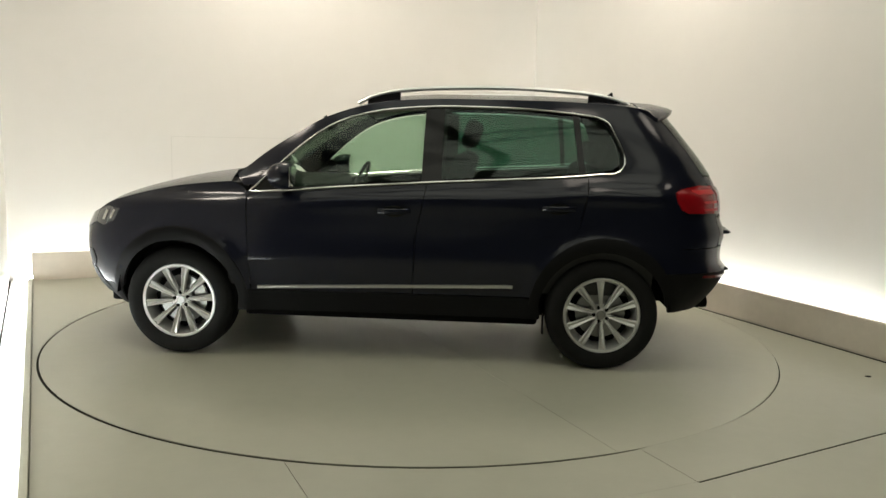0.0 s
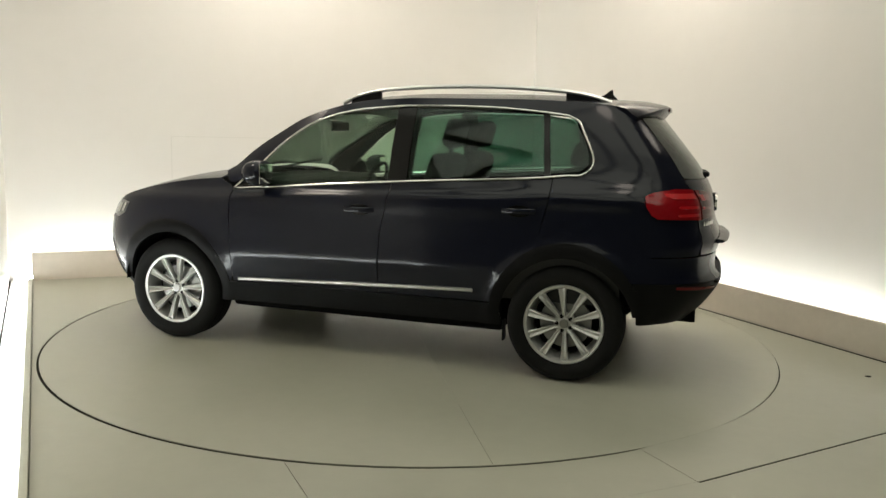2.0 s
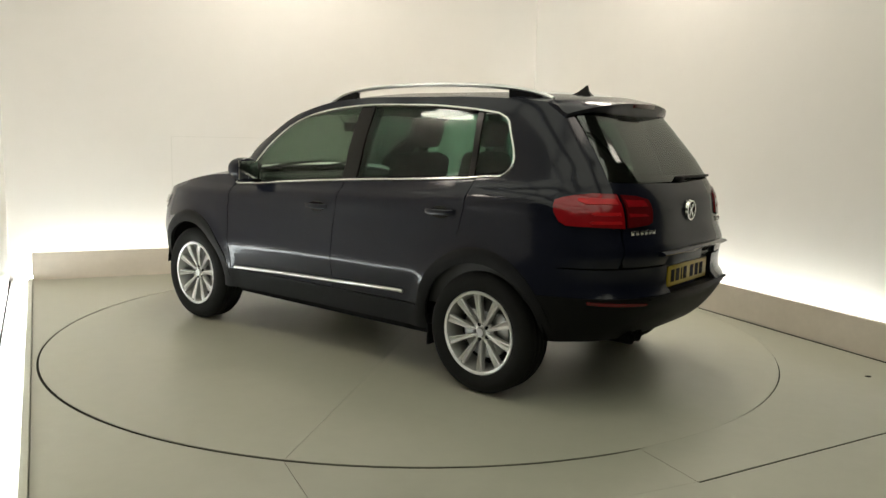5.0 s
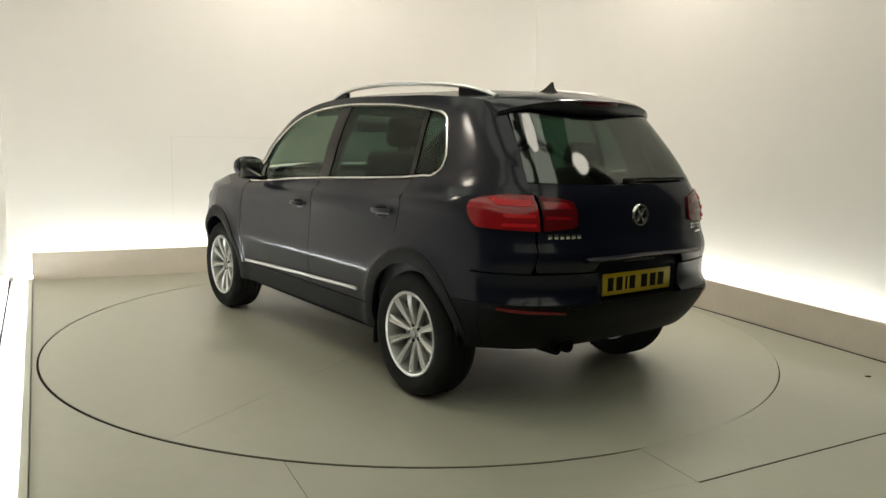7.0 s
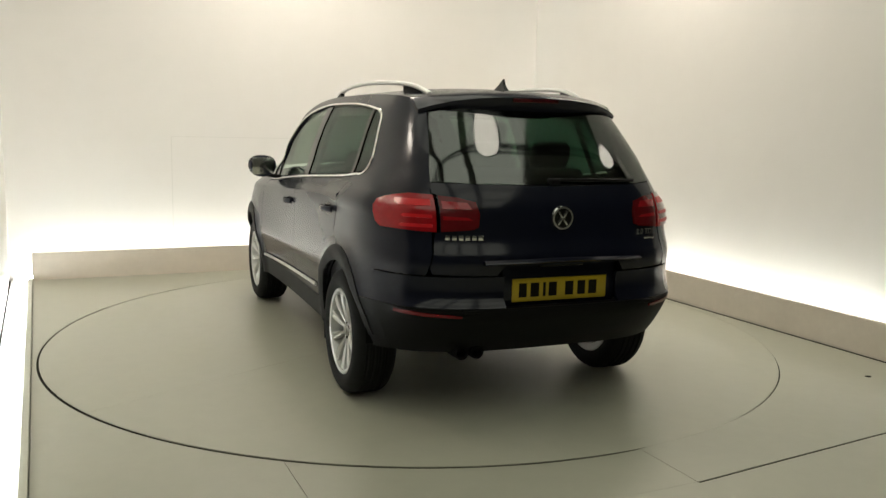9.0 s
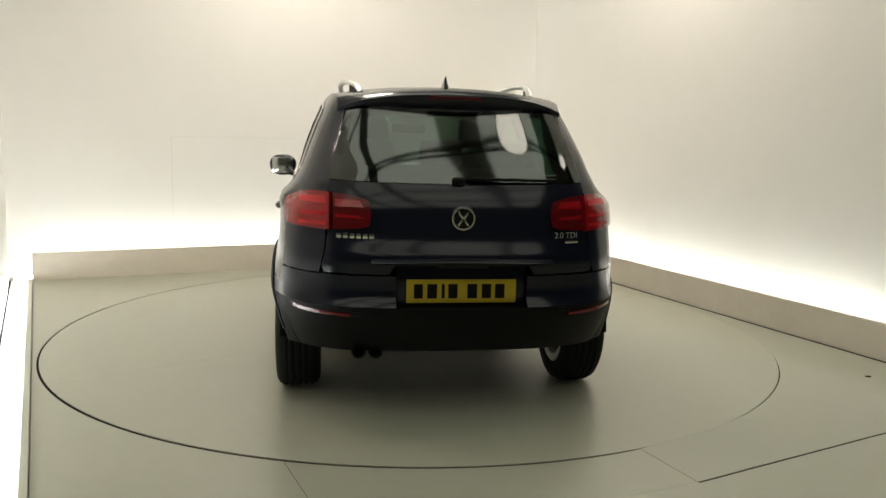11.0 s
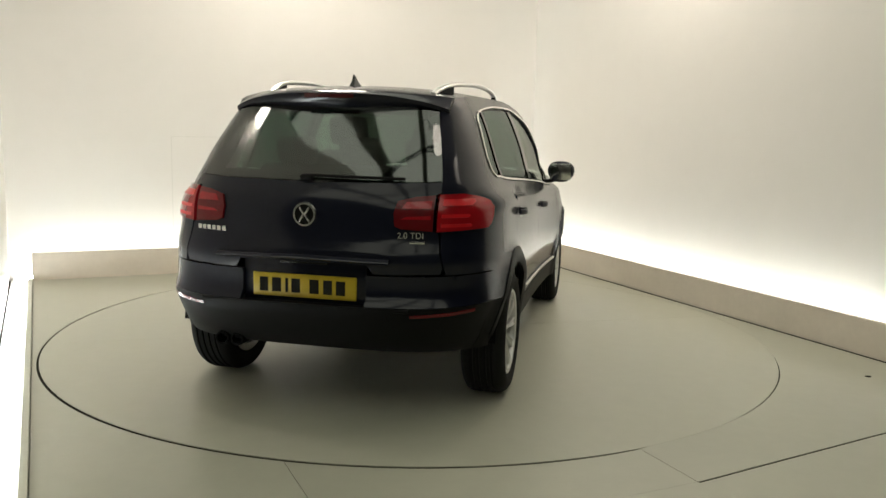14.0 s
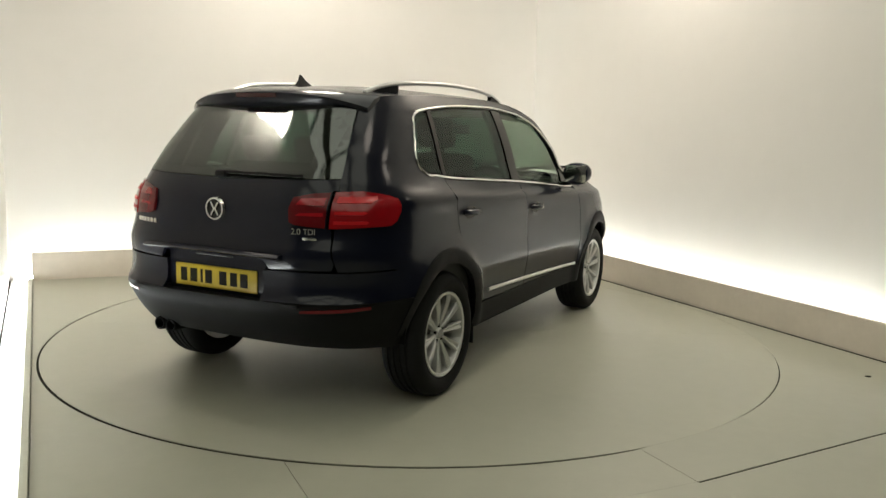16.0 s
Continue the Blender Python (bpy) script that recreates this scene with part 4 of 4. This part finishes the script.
    # underbody
    for nm, b in (("floor_pan", box(-0.92, 0.92, -0.78, 0.78, 0.24, 0.42, 0.02)), ("tunnel", box(-1.0, 1.90, -0.55, 0.55, 0.25, 0.50, 0.02)),
                  ("boot_floor", box(-1.90, -0.95, -0.55, 0.55, 0.39, 0.52, 0.02)), ("rear_crossmember", box(-1.90, -1.70, -0.60, 0.60, 0.39, 0.60, 0.02)),
                  ("front_crossmember", box(1.62, 1.80, -0.60, 0.60, 0.27, 0.60, 0.02)), ("engine_bay", box(0.95, 1.72, -0.60, 0.60, 0.5, 0.96, 0.02)),
                  ("inner_wing", box(1.0, 1.50, -0.76, 0.76, 0.76, 0.95, 0.02)), ("cabin_floor", box(-1.85, 0.98, -0.70, 0.70, 0.43, 0.51, 0.01)),
                  ("boot_trim", box(-1.85, -1.55, -0.62, 0.62, 0.52, 1.09, 0.02)), ("rear_axle", box(-1.34, -1.27, -0.66, 0.66, 0.29, 0.36, 0.02))):
        part(nm, b, M_DARK, car)
    for cx in (WB2, -WB2):
        for sg in (1, -1):
            bm = bmesh.new()
            rows = [[bm.verts.new((cx + 0.412 * math.cos(a), sg * y, HUB + 0.412 * math.sin(a))) for a in np.linspace(0.08, math.pi - 0.08, 22)] for y in (0.52, 0.86)]
            for k in range(21):
                bm.faces.new((rows[0][k], rows[0][k + 1], rows[1][k + 1], rows[1][k]))
            bm.faces.new(rows[0])
            part("wheel_liner", bm, M_DARK, car)
    build_cabin(car)
    build_wheels(car)
    return car


def build_cabin(car):
    part("dashboard", box(0.50, 1.00, -0.70, 0.70, 0.62, 1.075, 0.05, seg=3), M_DASH, car)
    col = part("steering_column", sweep([(0.62, -0.36, 0.92), (0.42, -0.36, 0.99)], 0.06, 0.06), M_DASH, car)
    bm = lathe([(0.185 + 0.014 * math.cos(a), 0.014 * math.sin(a)) for a in np.linspace(0, 2 * math.pi, 8, endpoint=False)], 32, closed=True)
    add_box(bm, -0.17, 0.17, -0.008, 0.008, -0.03, 0.03, 0.006)
    add_box(bm, -0.025, 0.025, -0.008, 0.008, -0.17, 0.0, 0.006)
    bmesh.ops.transform(bm, matrix=Matrix.Translation((0.40, -0.36, 1.0)) @ Matrix.Rotation(radians(-24), 4, "Y") @ Matrix.Rotation(radians(90), 4, "Z"), verts=bm.verts)
    part("steering_wheel", bm, M_BLACK, car)
    for y in (0.36, -0.36):
        seat = part("front_seat", box(-0.30, 0.24, -0.25, 0.25, 0.50, 0.72, 0.07, Matrix.Translation((0, y, 0)), seg=3), M_SEAT, car)
        m = Matrix.Translation((-0.27, y, 0.70)) @ Matrix.Rotation(radians(-16), 4, "Y")
        part("backrest", box(-0.08, 0.06, -0.24, 0.24, 0.0, 0.60, 0.055, m, seg=3), M_SEAT, seat)
        part("headrest", box(-0.05, 0.05, -0.13, 0.13, 0.64, 0.83, 0.045, m, seg=3), M_SEAT, seat)
        part("headrest_post", box(-0.008, 0.008, -0.05, 0.05, 0.58, 0.66, 0.003, m), M_CHROME, seat)
    bench = part("rear_seat", box(-1.12, -0.62, -0.62, 0.62, 0.50, 0.74, 0.06, seg=3), M_SEAT, car)
    m = Matrix.Translation((-1.10, 0, 0.72)) @ Matrix.Rotation(radians(-18), 4, "Y")
    part("backrest", box(-0.08, 0.05, -0.62, 0.62, 0.0, 0.52, 0.05, m, seg=3), M_SEAT, bench)
    for y in (0.38, 0.0, -0.38):
        part("headrest", box(-0.045, 0.045, -0.12, 0.12, 0.53, 0.68, 0.04, m @ Matrix.Translation((0, y, 0)), seg=3), M_SEAT, bench)
    part("parcel_shelf", box(-1.85, -1.30, -0.60, 0.60, 1.10, 1.12, 0.006), M_DASH, car)
    part("cabin_mirror", box(0.50, 0.53, -0.13, 0.13, 1.40, 1.47, 0.012, seg=3), M_BLACK, car)
    part("mirror_stalk", sweep([(0.53, 0, 1.45), (0.58, 0, 1.50)], 0.03, 0.03), M_BLACK, car)


def build_wheels(car):
    def wheel():
        # built facing +y about its own axle
        rim = part("wheel", lathe([(0.234, 0.098), (0.228, 0.105), (0.214, 0.101), (0.207, 0.080), (0.196, 0.02), (0.190, -0.10), (0.225, -0.105), (0.232, -0.10), (0.20, -0.06), (0.205, 0.05), (0.222, 0.085)], 56, closed=True), M_ALU, car, "silver ten-spoke alloy wheel")
        hw = 0.1175
        prof = [(0.224, 0.092), (0.240, 0.108), (0.275, hw), (0.300, 0.114), (0.322, 0.100), (0.334, 0.080)]
        for y in (0.052, 0.018, -0.018, -0.052):
            prof += [(0.338, y + 0.010), (0.330, y + 0.006), (0.330, y - 0.006), (0.338, y - 0.010)]
        prof += [(0.334, -0.080), (0.322, -0.100), (0.300, -0.114), (0.275, -hw), (0.240, -0.108), (0.224, -0.092)]
        part("tyre", lathe(prof, 72), M_TYRE, rim, "black road tyre")
        sb = bmesh.new()
        rows = []
        for k in range(9):
            r = 0.040 + (0.224 - 0.040) * k / 8
            wd = 0.0105 + 0.0150 * (k / 8) ** 1.4
            yy = 0.066 + 0.032 * math.sin(math.pi * 0.5 * k / 8) - (0.004 if k == 8 else 0)
            rows.append([sb.verts.new(p) for p in ((r, yy - 0.038, -wd * 0.8), (r, yy - 0.006, -wd), (r, yy, -wd * 0.72), (r, yy - 0.004 - 0.22 * wd, 0), (r, yy, wd * 0.72), (r, yy - 0.006, wd), (r, yy - 0.038, wd * 0.8))])
        for a, b in zip(rows, rows[1:]):
            for k in range(7):
                sb.faces.new((a[k], a[(k + 1) % 7], b[(k + 1) % 7], b[k]))
        sb.faces.new(rows[0]); sb.faces.new(rows[-1])
        bmesh.ops.recalc_face_normals(sb, faces=sb.faces)
        s0 = part("spoke", sb, M_ALU, rim)
        for k in range(1, 10):
            s = new("spoke", s0.data)
            s.parent = rim
            s.matrix_basis = Matrix.Rotation(math.tau * k / 10, 4, "Y")
        part("hub", lathe([(0.0, 0.074), (0.028, 0.074), (0.031, 0.064), (0.056, 0.060), (0.064, 0.050), (0.064, 0.0), (0, 0)], 32), M_ALU, rim)
        part("hub_cap", lathe([(0.0, 0.079), (0.024, 0.079), (0.027, 0.073), (0.0, 0.073)], 24), M_DISCBRAKE, rim, "grey hub cap")
        b0 = None
        for k in range(5):
            a = math.tau * (k + 0.25) / 5
            if b0 is None:
                b0 = part("bolt_hole", lathe([(0.0, 0.0665), (0.0115, 0.0665), (0.0125, 0.055), (0, 0.055)], 10), M_DARK, rim)
                bo = b0
            else:
                bo = new("bolt_hole", b0.data)
                bo.parent = rim
            bo.matrix_basis = Matrix.Translation((0.044 * math.cos(a), 0, 0.044 * math.sin(a)))
        part("brake_disc", lathe([(0.0, 0.045), (0.07, 0.045), (0.075, 0.02), (0.150, 0.02), (0.150, -0.005), (0, -0.005)], 40), M_DISCBRAKE, rim, "steel brake disc")
        part("wheel_back", lathe([(0.0, -0.01), (0.188, -0.01), (0.188, -0.05), (0, -0.05)], 32), M_DARK, rim)
        return rim
    w = wheel()
    Y = 0.775
    places = [(WB2, 1, 7), (-WB2, 1, 22), (WB2, -1, 11), (-WB2, -1, 3)]
    for k, (x, sg, spin) in enumerate(places):
        m = Matrix.Translation((x, sg * (Y + (0.018 if x > 0 else 0.0)), HUB)) @ Matrix.Rotation(0 if sg > 0 else math.pi, 4, "Z") @ Matrix.Rotation(radians(spin), 4, "Y")
        if k == 0:
            w.matrix_basis = m
        else:
            copy_thing(w, m)


# ================= build =================
build_studio()
build_lamps()
build_marks()
TABLE = build_turntable()
CAR = build_car()


def motions():
    times = [0.5 * k for k in range(33)]
    walk(CAR, [(t, pose(0, 0, 0, 0, 0, START + RATE * t) @ Matrix.Translation((OFF[0], OFF[1], 0.0))) for t in times])
    c = ruv(HUB_U, HUB_V)
    walk(TABLE, [(t, pose(c.x, c.y, 0, 0, 0, RATE * t)) for t in times])


motions()
